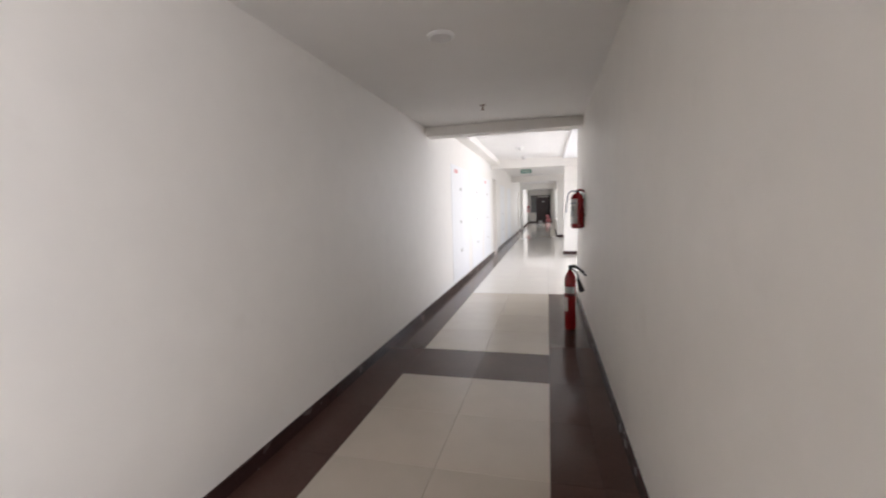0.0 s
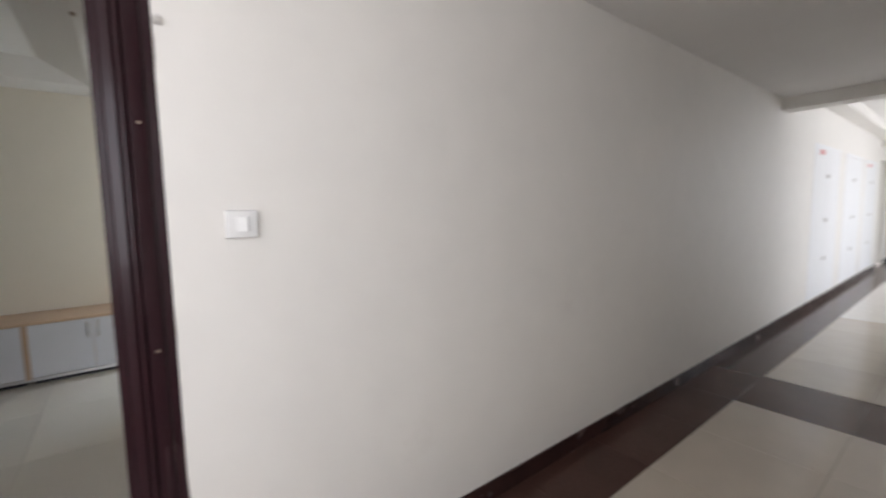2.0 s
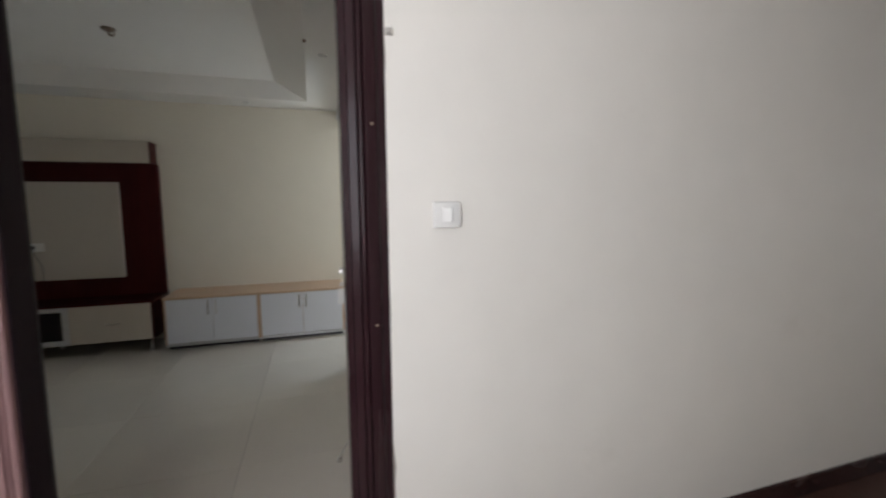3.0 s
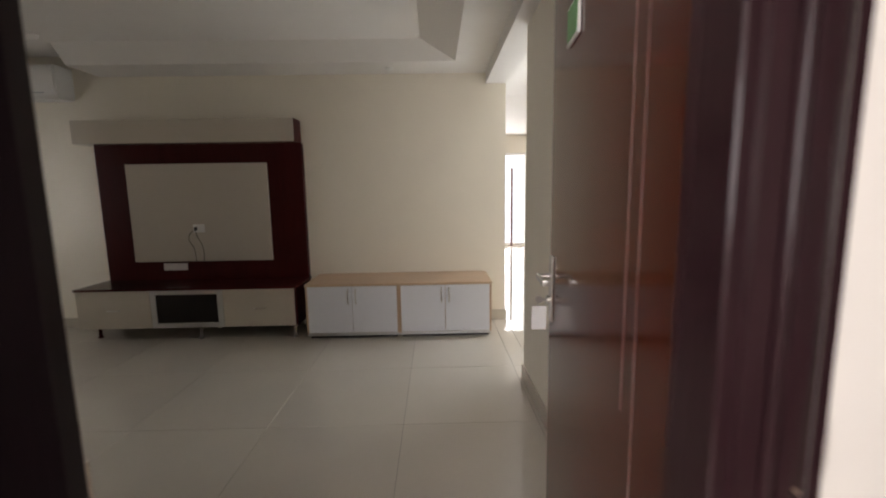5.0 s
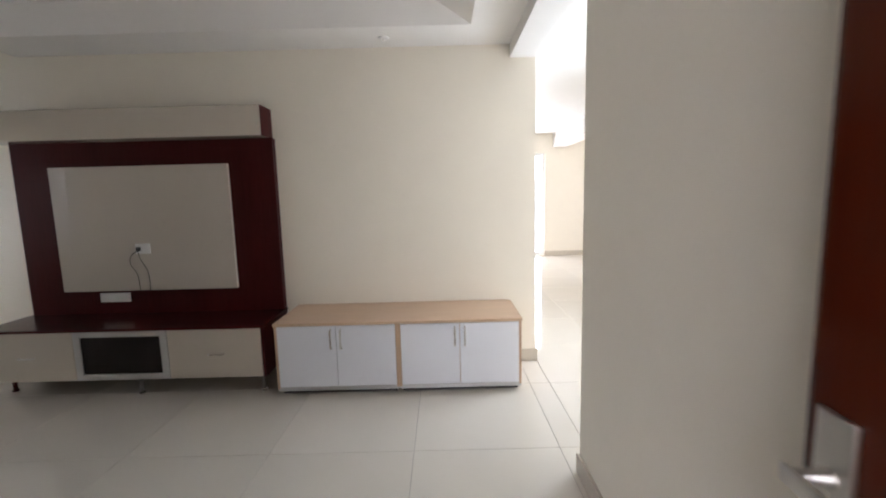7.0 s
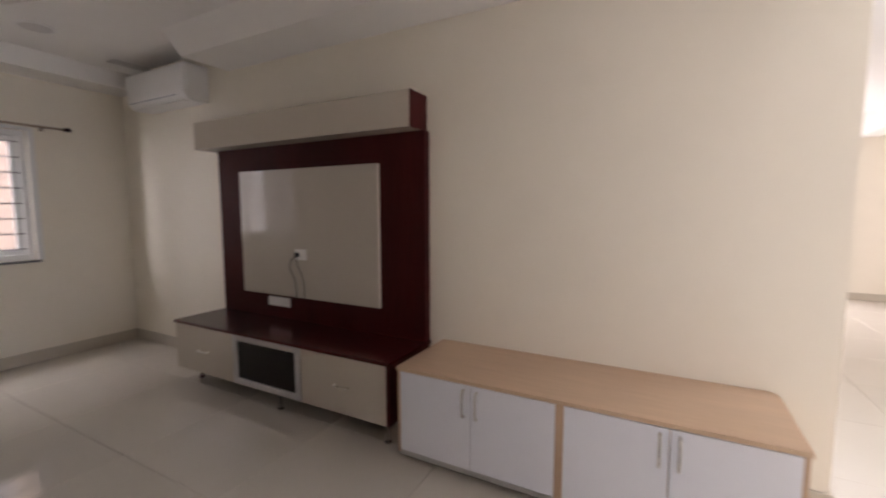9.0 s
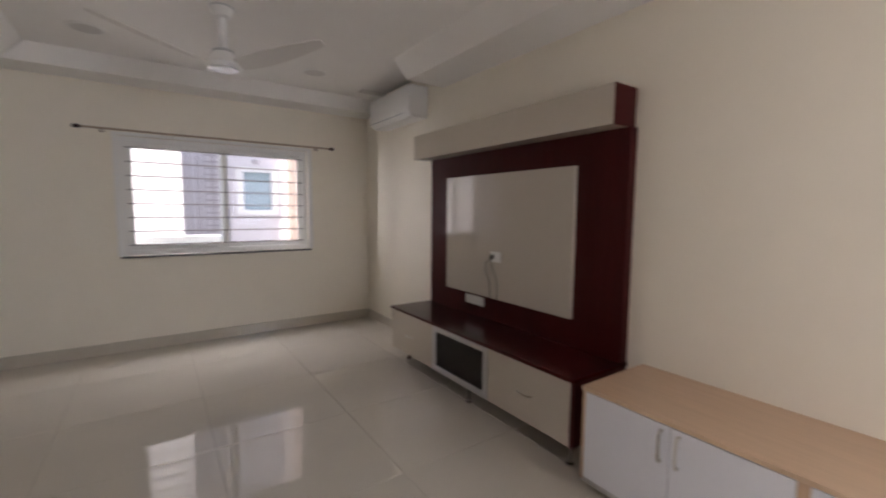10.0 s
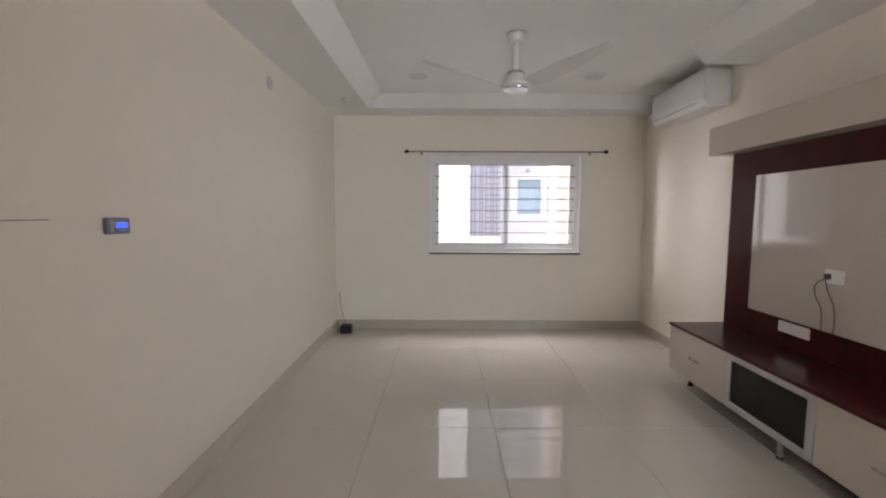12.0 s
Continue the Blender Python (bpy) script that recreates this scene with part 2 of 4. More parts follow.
def lathe(bm, profile, m=None, steps=24):
    """Turns a profile of (radius, height) about z."""
    rings = []
    for r, z in profile:
        rings.append([bm.verts.new((r * math.cos(2 * math.pi * i / steps), r * math.sin(2 * math.pi * i / steps), z)) for i in range(steps)])
    for a, b in zip(rings, rings[1:]):
        for i in range(steps):
            bm.faces.new((a[i], a[(i + 1) % steps], b[(i + 1) % steps], b[i]))
    bm.faces.new(list(reversed(rings[0])))
    bm.faces.new(rings[-1])
    if m is not None:
        bmesh.ops.transform(bm, matrix=m, verts=[v for ring in rings for v in ring])
    return bm


def tube(bm, points, r, steps=8):
    """A round bar along points."""
    pts = [Vector(p) for p in points]
    rings = []
    for i, p in enumerate(pts):
        d = (pts[min(i + 1, len(pts) - 1)] - pts[max(i - 1, 0)]).normalized()
        q = d.to_track_quat("Z", "Y")
        rings.append([bm.verts.new(p + q @ Vector((r * math.cos(2 * math.pi * k / steps), r * math.sin(2 * math.pi * k / steps), 0))) for k in range(steps)])
    for a, b in zip(rings, rings[1:]):
        for k in range(steps):
            bm.faces.new((a[k], a[(k + 1) % steps], b[(k + 1) % steps], b[k]))
    bm.faces.new(list(reversed(rings[0])))
    bm.faces.new(rings[-1])
    return bm


def smooth_path(points, n=6):
    """Catmull-Rom through points."""
    p = [Vector(q) for q in points]
    p = [p[0]] + p + [p[-1]]
    out = []
    for i in range(1, len(p) - 2):
        for k in range(n):
            t = k / n
            out.append(0.5 * (2 * p[i] + (p[i + 1] - p[i - 1]) * t + (2 * p[i - 1] - 5 * p[i] + 4 * p[i + 1] - p[i + 2]) * t * t
                              + (3 * p[i] - p[i - 1] - 3 * p[i + 1] + p[i + 2]) * t ** 3))
    out.append(p[-2])
    return out


def mesh_object(name, bm, mat, smooth=False):
    me = bpy.data.meshes.new(name)
    bmesh.ops.recalc_face_normals(bm, faces=bm.faces)
    bm.to_mesh(me)
    bm.free()
    me.materials.append(mat)
    if smooth:
        for p in me.polygons:
            p.use_smooth = True
        me.set_sharp_from_angle(angle=radians(40))
    return new(name, me)


def part(name, bm, mat, parent, label="", smooth=False):
    ob = mesh_object(name, bm, mat, smooth)
    ob.parent = parent
    ob.matrix_parent_inverse = parent.matrix_world.inverted()
    if label:
        tagged(ob, label)
    return ob


def thing(name, x, y, z, label, category, group="", rz=0):
    ob = new(name)
    ob.matrix_world = pose(x, y, z, 0, 0, rz)
    ob.empty_display_size = 0.1
    bpy.context.view_layer.update()
    return tagged(ob, label, category, group)


def local(name, bm, mat, parent, label="", smooth=False):
    """A part whose mesh is given in its parent's own coordinates."""
    ob = mesh_object(name, bm, mat, smooth)
    ob.parent = parent
    if label:
        tagged(ob, label)
    return ob


def structure(name, bm, mat, label, category):
    return tagged(mesh_object(name, bm, mat), label, category, kind="structure")


def wall_with_holes(bm, axis, at, thick, a0, a1, z0, z1, holes):
    """A wall on the plane axis = at, thick to the plus side, from a0 to a1; holes are (b0, b1, low, high), in order."""
    def add(b0, b1, c0, c1):
        if b1 - b0 > 1e-4 and c1 - c0 > 1e-4:
            if axis == "x":
                box(bm, at, at + thick, b0, b1, c0, c1)
            else:
                box(bm, b0, b1, at, at + thick, c0, c1)
    here = a0
    for b0, b1, low, high in sorted(holes):
        add(here, b0, z0, z1)
        add(b0, b1, z0, low)
        add(b0, b1, high, z1)
        here = b1
    add(here, a1, z0, z1)
    return bm


# ---- plan ----
DOOR_Y0, DOOR_Y1, DOOR_TOP = -0.87, -0.03, 2.10     # clear opening of the flat's door
WALL_IN = -0.22                                      # inner face of the door wall; its corridor face is x = 0
TV_X, BACK_Y = -3.91, -5.30                          # wall behind the television unit, window wall
ENTRY_Y = 0.29                                       # wall behind the open door
SOFFIT, TRAY, BEAM = 2.53, 2.68, 2.43
CORR_W, CORR_TOP = 2.0, 2.48
LOBBY_TOP = 2.75

# ---- walls ----
bm = wall_with_holes(bmesh.new(), "x", WALL_IN, -WALL_IN, -6.0, 5.556, 0, 3.0,
                     [(-1.45, -0.945, 0.90, 2.13), (-0.945, 0.105, 0, 2.15)])
wall_door = structure("wall_door_side", bm, PAINT_CORRIDOR, "off-white painted plaster wall between corridor and flat", "wall")
structure("wall_lining_room", wall_with_holes(bmesh.new(), "x", WALL_IN - 0.030, 0.030, -5.30, 0.29, 0, 3.0,
          [(-1.45, -0.945, 0.90, 2.13), (-0.945, 0.105, 0, 2.15)]), PAINT_ROOM, "cream painted plaster lining of the living room wall", "wall")
structure("wall_television", boxed(TV_X - 0.16, TV_X, BACK_Y - 0.2, 0.39, 0, 3.0), PAINT_ROOM, "cream painted wall behind the television unit", "wall")
bm = wall_with_holes(bmesh.new(), "y", BACK_Y - 0.2, 0.2, TV_X, 0.0, 0, 3.0, [(-3.15, -1.39, 0.93, 2.07)])
structure("wall_window", bm, PAINT_ROOM, "cream painted wall with a sliding window", "wall")
structure("wall_entry", boxed(-2.46, WALL_IN - 0.030, ENTRY_Y, ENTRY_Y + 0.12, 0, 3.0), PAINT_ROOM, "cream painted wall behind the open door", "wall")

# dining hall beyond the opening
# the hole in the north wall is added, out of view, for a fill lamp
structure("wall_dining_north", wall_with_holes(bmesh.new(), "y", 2.12, 0.15, -6.40, -2.30, 0, 3.0, [(-4.95, -3.35, 0.9, 2.25)]), PAINT_ROOM, "cream painted wall with an added unseen opening for a fill lamp", "wall")
# this opening is added too, on a face that stays out of view
structure("wall_dining_east", wall_with_holes(bmesh.new(), "x", -2.46, 0.16, ENTRY_Y + 0.12, 2.12, 0, 3.0, [(0.65, 1.85, 0.9, 2.2)]), PAINT_ROOM, "cream painted end wall with an added unseen opening for a lamp", "wall")
structure("pillar_dining", boxed(-6.62, -6.40, 2.10, 2.42, 0, 3.0, bevel=0.004), PAINT_WHITE, "white painted pillar in the dining hall", "pillar")
bm = wall_with_holes(bmesh.new(), "x", -10.2, 0.2, -1.5, 6.2, 0, 3.0, [(0.40, 1.95, 0.02, 2.3)])
structure("wall_dining_far", bm, PAINT_ROOM, "cream painted far wall with a balcony door", "wall")
structure("wall_dining_south", boxed(-10.0, TV_X - 0.16, -1.65, -1.5, 0, 3.0), PAINT_ROOM, "cream painted side wall of the dining hall", "wall")
structure("wall_dining_back", boxed(-10.0, -6.40, 6.0, 6.2, 0, 3.0), PAINT_ROOM, "cream painted back wall of the dining hall", "wall")
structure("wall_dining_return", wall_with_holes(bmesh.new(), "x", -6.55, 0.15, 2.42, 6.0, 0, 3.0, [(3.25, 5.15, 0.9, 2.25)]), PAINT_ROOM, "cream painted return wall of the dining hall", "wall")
structure("ceiling_dining", boxed(-10.2, -2.30, -1.65, 6.2, 2.72, 2.9), PAINT_CEILING, "white painted dining hall ceiling", "ceiling")
structure("beam_dining", boxed(-10.0, -6.62, 2.12, 2.42, 2.42, 2.72), PAINT_CEILING, "white painted ceiling beam in the dining hall", "beam")
structure("beam_opening", boxed(TV_X, WALL_IN - 0.030, 0.19, ENTRY_Y + 0.12, BEAM, 3.0), PAINT_CEILING, "painted beam over the opening to the dining hall", "beam")

# unseen slab, added to shut sun and sky out of the space beside the flat
structure("light_block_shaft", boxed(-2.30, WALL_IN, ENTRY_Y + 0.12, 5.556, 3.0, 3.1), PAINT_CEILING, "added unseen slab that keeps daylight out beside the flat", "ceiling")

# corridor
bm = wall_with_holes(bmesh.new(), "x", CORR_W, 0.2, -6.0, 6.70, 0, 3.0, [(-5.3, 0.05, 1.0, 2.3)])
structure("wall_corridor_right", bm, PAINT_CORRIDOR, "off-white painted corridor wall", "wall")
# unseen slab added outside the corridor window to block direct sun
structure("sun_block_corridor", boxed(2.2, 3.6, -6.0, 1.2, 2.5, 2.62), PAINT_CORRIDOR, "added unseen slab that keeps the sun out of the corridor", "canopy")
structure("wall_corridor_end", boxed(WALL_IN, 2.2, -6.2, -6.0, 0, 3.0), PAINT_CORRIDOR, "off-white painted wall closing the corridor", "wall")
structure("ceiling_corridor", boxed(0, CORR_W, -6.0, 5.556, CORR_TOP, CORR_TOP + 0.12), PAINT_CEILING, "white painted corridor ceiling", "ceiling")
structure("beam_corridor", boxed(0.0, CORR_W, 5.556, 5.80, 2.36, 3.0), PAINT_CORRIDOR, "off-white beam across the corridor", "beam")
bm = wall_with_holes(bmesh.new(), "x", WALL_IN, -WALL_IN, 5.556, 37.2, 0, 3.0, [(12.45, 13.5, 0, 2.25), (23.2, 24.2, 0, 2.2)])
structure("wall_corridor_left_far", bm, PAINT_CORRIDOR, "off-white painted corridor wall with door recesses", "wall")
structure("door_recess_wall", boxed(-0.45, WALL_IN, 12.3, 13.7, 0, 2.4), PAINT_CORRIDOR, "off-white painted back of a door recess", "wall")
structure("door_recess_wall_far", boxed(-0.45, WALL_IN, 23.0, 24.4, 0, 2.4), PAINT_CORRIDOR, "off-white painted back of a door recess", "wall")
structure("ceiling_lobby", boxed(WALL_IN, 6.5, 5.80, 37.2, LOBBY_TOP, LOBBY_TOP + 0.12), PAINT_CEILING, "white painted ceiling of the far corridor", "ceiling")
structure("soffit_lobby_left", boxed(0, 0.22, 5.80, 12.3, 2.62, LOBBY_TOP), PAINT_CORRIDOR, "white dropped soffit along the corridor wall", "ceiling")
structure("soffit_lobby_right", boxed(1.985, 2.35, 6.70, 12.3, 2.69, LOBBY_TOP), PAINT_WHITE, "white dropped soffit along the open side of the lobby", "ceiling")
for nm, y in (("beam_lobby", 12.3), ("beam_lobby_second", 19.3)):
    structure(nm, boxed(0, 4.6, y, y + 0.3, 2.50, LOBBY_TOP), PAINT_CORRIDOR, "off-white beam across the far corridor", "beam")
bm = boxed(0, 0.12, 26.0, 26.3, 0, LOBBY_TOP)
box(bm, 1.85, 2.0, 26.0, 26.3, 0, LOBBY_TOP)
box(bm, 0.12, 1.85, 26.0, 26.3, 2.42, LOBBY_TOP)
structure("portal_corridor", bm, PAINT_CORRIDOR, "off-white portal narrowing the far corridor", "portal")
structure("wall_pier", boxed(2.02, 4.6, 12.47, 12.75, 0, LOBBY_TOP), PAINT_CORRIDOR, "off-white pier between two lobbies", "wall")
structure("wall_pier_second", boxed(1.98, 4.6, 19.5, 19.8, 0, LOBBY_TOP), PAINT_CORRIDOR, "off-white pier between two lobbies", "wall")
structure("wall_corridor_right_far", wall_with_holes(bmesh.new(), "x", CORR_W, 0.2, 19.8, 28.2, 0, LOBBY_TOP, [(20.7, 25.3, 0.7, 2.3)]), PAINT_CORRIDOR, "off-white painted far corridor wall", "wall")
structure("wall_corridor_right_last", boxed(CORR_W, CORR_W + 0.2, 34.0, 37.2, 0, LOBBY_TOP), PAINT_CORRIDOR, "off-white painted far corridor wall", "wall")
structure("wall_lobby_near", boxed(2.2, 4.6, 6.5, 6.7, 0, LOBBY_TOP), PAINT_CORRIDOR, "off-white painted lobby side wall", "wall")
structure("lobby_parapet", boxed(4.5, 4.65, 6.7, 12.47, 0, 0.35), PAINT_CORRIDOR, "low off-white wall at the open side of the lobby", "wall")
structure("lobby_parapet_second", boxed(4.5, 4.65, 12.75, 19.5, 0, 0.35), PAINT_CORRIDOR, "low off-white wall at the open side of the lobby", "wall")
structure("wall_corridor_far_end", boxed(-0.2, 2.2, 37.2, 37.4, 0, LOBBY_TOP), PAINT_CORRIDOR, "off-white wall at the far end of the corridor", "wall")

# ceiling of the living room: soffit, sloped tray with a slot over the air conditioner
TX0, TX1, TY0, TY1 = -3.525, -0.72, -4.95, -0.130
UX0, UX1, UY0, UY1 = -3.39, -0.87, -4.92, -0.44
POCKET, SLOT = -3.60, -3.54
bm = boxed(TX1, WALL_IN - 0.030, BACK_Y, 0.19, SOFFIT, 2.9)
box(bm, TX0, TX1, TY1, 0.19, SOFFIT, 2.9)
box(bm, TX0, TX1, BACK_Y, TY0, SOFFIT, 2.9)
box(bm, TV_X, TX0, POCKET, 0.19, SOFFIT, 2.9)
box(bm, TV_X, TX0, BACK_Y, TY0, SOFFIT, 2.9)
bm.faces.new([bm.verts.new(p) for p in ((TX0, POCKET, SOFFIT), (TX0, POCKET, TRAY), (UX0, POCKET, TRAY))])
low = [bm.verts.new(p) for p in ((TX0, TY0, SOFFIT), (TX1, TY0, SOFFIT), (TX1, TY1, SOFFIT), (TX0, TY1, SOFFIT))]
high = [bm.verts.new(p) for p in ((UX0, UY0, TRAY), (UX1, UY0, TRAY), (UX1, UY1, TRAY), (UX0, UY1, TRAY))]
for i in range(3):
    bm.faces.new((low[i], low[(i + 1) % 4], high[(i + 1) % 4], high[i]))
split_l, split_h = bm.verts.new((TX0, POCKET, SOFFIT)), bm.verts.new((UX0, POCKET, TRAY))
bm.faces.new((low[3], split_l, split_h, high[3]))
box(bm, UX0, WALL_IN, BACK_Y, 0.19, TRAY, 2.92)
box(bm, SLOT, UX0, BACK_Y, 0.19, TRAY, 2.92)
box(bm, TV_X, SLOT, POCKET + 0.02, 0.19, TRAY, 2.92)
box(bm, TV_X, SLOT, BACK_Y, -4.74, TRAY, 2.92)
box(bm, TV_X, SLOT, -4.74, POCKET + 0.02, 2.725, 2.92)
structure("ceiling_living", bm, PAINT_CEILING, "white plaster ceiling with a recessed tray", "ceiling")

# floors
structure("floor_slab", boxed(-10.2, 0.0, -5.5, 6.2, -0.2, -0.004), GROUT, "cement bed and joints of the tiled floor", "floor")
floor_room = structure("floor_living", boxed(-3.9, -0.3, -5.2, 0.2, -0.012, -0.0035), GROUT, "cream vitrified tile floor, polished", "floor")
floor_corr = structure("floor_corridor", boxed(0.0, 4.8, -6.0, 37.3, -0.2, -0.0035), GROUT_DARK, "polished pale tile floor with dark brown bands", "floor")


# skirtings
def skirting(name, spans, mat, label, h, t):
    """Skirting boards: (axis, face, side, a0, a1)."""
    bm = bmesh.new()
    for axis, face, side, a0, a1 in spans:
        if axis == "x":
            box(bm, face, face + side * t, a0, a1, 0, h, bevel=0.002)
        else:
            box(bm, a0, a1, face, face + side * t, 0, h, bevel=0.002)
    return structure(name, bm, mat, label, "skirting")


skirting("baseboard_living", [("x", WALL_IN - 0.030, -1, BACK_Y, -0.95), ("x", WALL_IN - 0.030, -1, 0.11, ENTRY_Y), ("y", BACK_Y, 1, TV_X + 0.014, WALL_IN - 0.046),
         ("x", TV_X, 1, BACK_Y, 0.39), ("y", ENTRY_Y, -1, -2.46, WALL_IN - 0.046), ("x", -2.46, -1, ENTRY_Y - 0.014, ENTRY_Y + 0.12),
         ("y", 0.39, 1, TV_X - 0.16, TV_X + 0.014)], SKIRT_ROOM, "beige tile skirting", 0.105, 0.014)
skirting("baseboard_dining", [("y", 2.12, -1, -6.40, -2.46), ("x", -10.0, 1, 1.95, 6.0), ("y", -1.5, 1, -10.0, TV_X - 0.16)], SKIRT_ROOM, "beige tile skirting", 0.105, 0.014)
skirting("baseboard_corridor", [("x", 0, 1, 0.11, 12.45), ("x", 0, 1, 13.5, 23.2), ("x", 0, 1, 24.2, 37.2), ("x", 0, 1, -6, -0.95), ("x", CORR_W, -1, -6, 6.70),
         ("y", 6.70, 1, 2.2, 4.5), ("y", 12.47, -1, 2.0, 4.5), ("y", 19.5, -1, 1.96, 4.5), ("x", CORR_W, -1, 19.8, 28.2), ("y", 37.2, -1, 0, 2.0)],
         SKIRT_DARK, "dark brown granite skirting", 0.093, 0.014)

# ---- door of the flat ----
frame_ob = thing("door_frame", 0, -0.41, 0, "dark brown enamelled wooden door frame, moulded", "door frame")
tagged(frame_ob, kind="structure")


def upright(bm, outline, z1):
    """A moulded upright: an outline of (x, y) raised from the floor to z1."""
    lo = [bm.verts.new((x, y, 0)) for x, y in outline]
    hi = [bm.verts.new((x, y, z1)) for x, y in outline]
    bm.faces.new(lo)
    bm.faces.new(hi)
    for i in range(len(lo)):
        bm.faces.new((lo[i], lo[(i + 1) % len(lo)], hi[(i + 1) % len(lo)], hi[i]))
    return bm


def bead(cx, cy, r, n=7):
    """Half a round, bulging to the plus x side."""
    return [(cx + r * math.cos(math.pi * (k / (n - 1) - 0.5)), cy + r * math.sin(math.pi * (k / (n - 1) - 0.5))) for k in range(n)]


hinge_side = [(-0.082, DOOR_Y1), (0.004, DOOR_Y1), (0.008, -0.026), (0.008, -0.012), (0.016, -0.008), (0.018, 0.014), (0.012, 0.019),
              *bead(0.016, 0.0275, 0.0065), (0.012, 0.036), (0.018, 0.040), (0.018, 0.068), (0.014, 0.076), (0.004, 0.081), (0.004, 0.101), (0.0, 0.105), (-0.082, 0.105)]
part("jamb", upright(bmesh.new(), hinge_side, 2.15), FRAME_WOOD, frame_ob, smooth=True)
lock_side = [(-0.16, -0.914), (0.016, -0.914), (0.020, -0.910), (0.020, -0.880), (0.012, -0.877), (0.012, -0.8735), *bead(0.014, -0.8705, 0.0025, 5), (0.012, -0.8675), (0.010, -0.864),
             *bead(0.014, -0.8545, 0.008), (0.006, -0.8455), (-0.155, -0.8705), (-0.16, -0.8705)]
part("jamb", upright(bmesh.new(), lock_side, 2.15), WINDOW_WOOD, frame_ob, "mauve-brown jamb shared with the window", smooth=True)
lining = [(-0.154, -0.8700), (0.004, -0.8452), (0.004, -0.8405), (-0.100, -0.8440), (-0.154, -0.8660)]
part("lining", upright(bmesh.new(), lining, DOOR_TOP), FRAME_DARK, frame_ob, "dark lining of the jamb")
for z in (0.42, 1.02, 1.63):
    part("screw", lathe(bmesh.new(), [(0.0045, 0.0), (0.0045, 0.0012), (0.003, 0.0016)], pose(0.018, 0.060, z, 0, 90, 0), 10), BRASS, frame_ob)
    part("screw", lathe(bmesh.new(), [(0.0045, 0.0), (0.0045, 0.0012), (0.003, 0.0016)], pose(0.020, -0.895, z + 0.145, 0, 90, 0), 10), SKIRT_DARK, frame_ob)
part("head", boxed(-0.16, 0.02, DOOR_Y0 + 0.002, DOOR_Y1 - 0.002, DOOR_TOP, 2.15, bevel=0.005), FRAME_WOOD, frame_ob)
part("reveal", boxed(WALL_IN - 0.030, -0.083, DOOR_Y1 + 0.078, 0.105, 0, 2.15), PAINT_ROOM, frame_ob, "painted plaster reveal")
part("infill", boxed(-0.12, -0.001, -0.945, -0.9145, 0, 0.902), PAINT_CORRIDOR, frame_ob, "off-white plaster infill")
part("threshold", boxed(WALL_IN, 0.0, DOOR_Y0, DOOR_Y1, -0.003, 0.006, bevel=0.002), SKIRT_DARK, frame_ob, "dark granite threshold")

# the leaf, hinged at the jamb and standing open into the room; its own x runs from the hinge to the free edge
LEAF_W = 0.92
HINGE = (-0.085, -0.0155)
leaf_ob = thing("entrance_door", HINGE[0], HINGE[1], 0, "red-brown varnished wooden entrance door standing open, key with tag in lock", "door", rz=180 - 5.0)
# local y < 0 is the room-entry face seen from the doorway after the half turn: +y local points to -y world
leaf = local("leaf", boxed(0, LEAF_W, -0.038, 0, 0.008, 2.08, bevel=0.003, seg=2), DOOR_WOOD, leaf_ob)
local("edge_lipping", boxed(LEAF_W, LEAF_W + 0.004, -0.036, -0.002, 0.01, 2.078), FRAME_WOOD, leaf_ob)
# mouldings, with the sheen along them painted in
for u in (0.150, 0.203):
    strip_bm = bmesh.new()
    tube(strip_bm, [(u, -0.006, 0.95 if u > 0.18 else 0.60), (u, -0.006, 1.98)], 0.0075, 16)
    local("moulding", strip_bm, DOOR_BEAD_SHEEN, leaf_ob, smooth=True)
for z in (0.25, 1.05, 1.85):
    local("hinge", tube(bmesh.new(), [(-0.004, -0.016, z), (-0.004, -0.016, z + 0.10)], 0.008), CHROME, leaf_ob, "steel butt hinge", smooth=True)
PU = LEAF_W - 0.045
lock = local("lock_plate", boxed(PU - 0.024, PU + 0.024, 0, 0.008, 0.910, 1.137, bevel=0.003, seg=2), CHROME, leaf_ob, "brushed steel lock plate")
lever = lathe(bmesh.new(), [(0.011, 0.0), (0.011, 0.010), (0.0085, 0.014), (0.0085, 0.046)], pose(PU, 0.007, 1.066, -90), 16)
box(lever, PU - 0.118, PU + 0.010, 0.046, 0.053, 1.056, 1.077, bevel=0.0025, seg=2)
box(lever, PU - 0.122, PU - 0.114, 0.030, 0.053, 1.057, 1.076, bevel=0.0025, seg=2)
local("lever_handle", lever, CHROME, lock, "brushed steel flat lever handle", smooth=True)
local("lock_cylinder", lathe(bmesh.new(), [(0.015, 0), (0.015, 0.010), (0.012, 0.014)], pose(PU, 0.006, 0.984, -90)), CHROME, lock, smooth=True)
key = bmesh.new()
box(key, PU - 0.0015, PU + 0.0015, 0.018, 0.036, 0.980, 0.988)
lathe(key, [(0.012, -0.0015), (0.012, 0.0015)], pose(PU, 0.044, 0.984, 0, 90, 0), 16)
local("key", key, CHROME, lock, "steel key in the lock", smooth=True)
ring = bmesh.new()
tube(ring, [(PU + 0.012 * math.sin(a * 0.5236), 0.048, 0.967 + 0.014 * math.cos(a * 0.5236)) for a in range(13)], 0.0012, 6)
local("key_ring", ring, CHROME, lock, smooth=True)
tag = boxed(PU - 0.001, PU + 0.001, 0.018, 0.068, 0.878, 0.962, bevel=0.0006)
local("key_tag", tag, PLASTIC_WHITE, lock, "white card key tag")
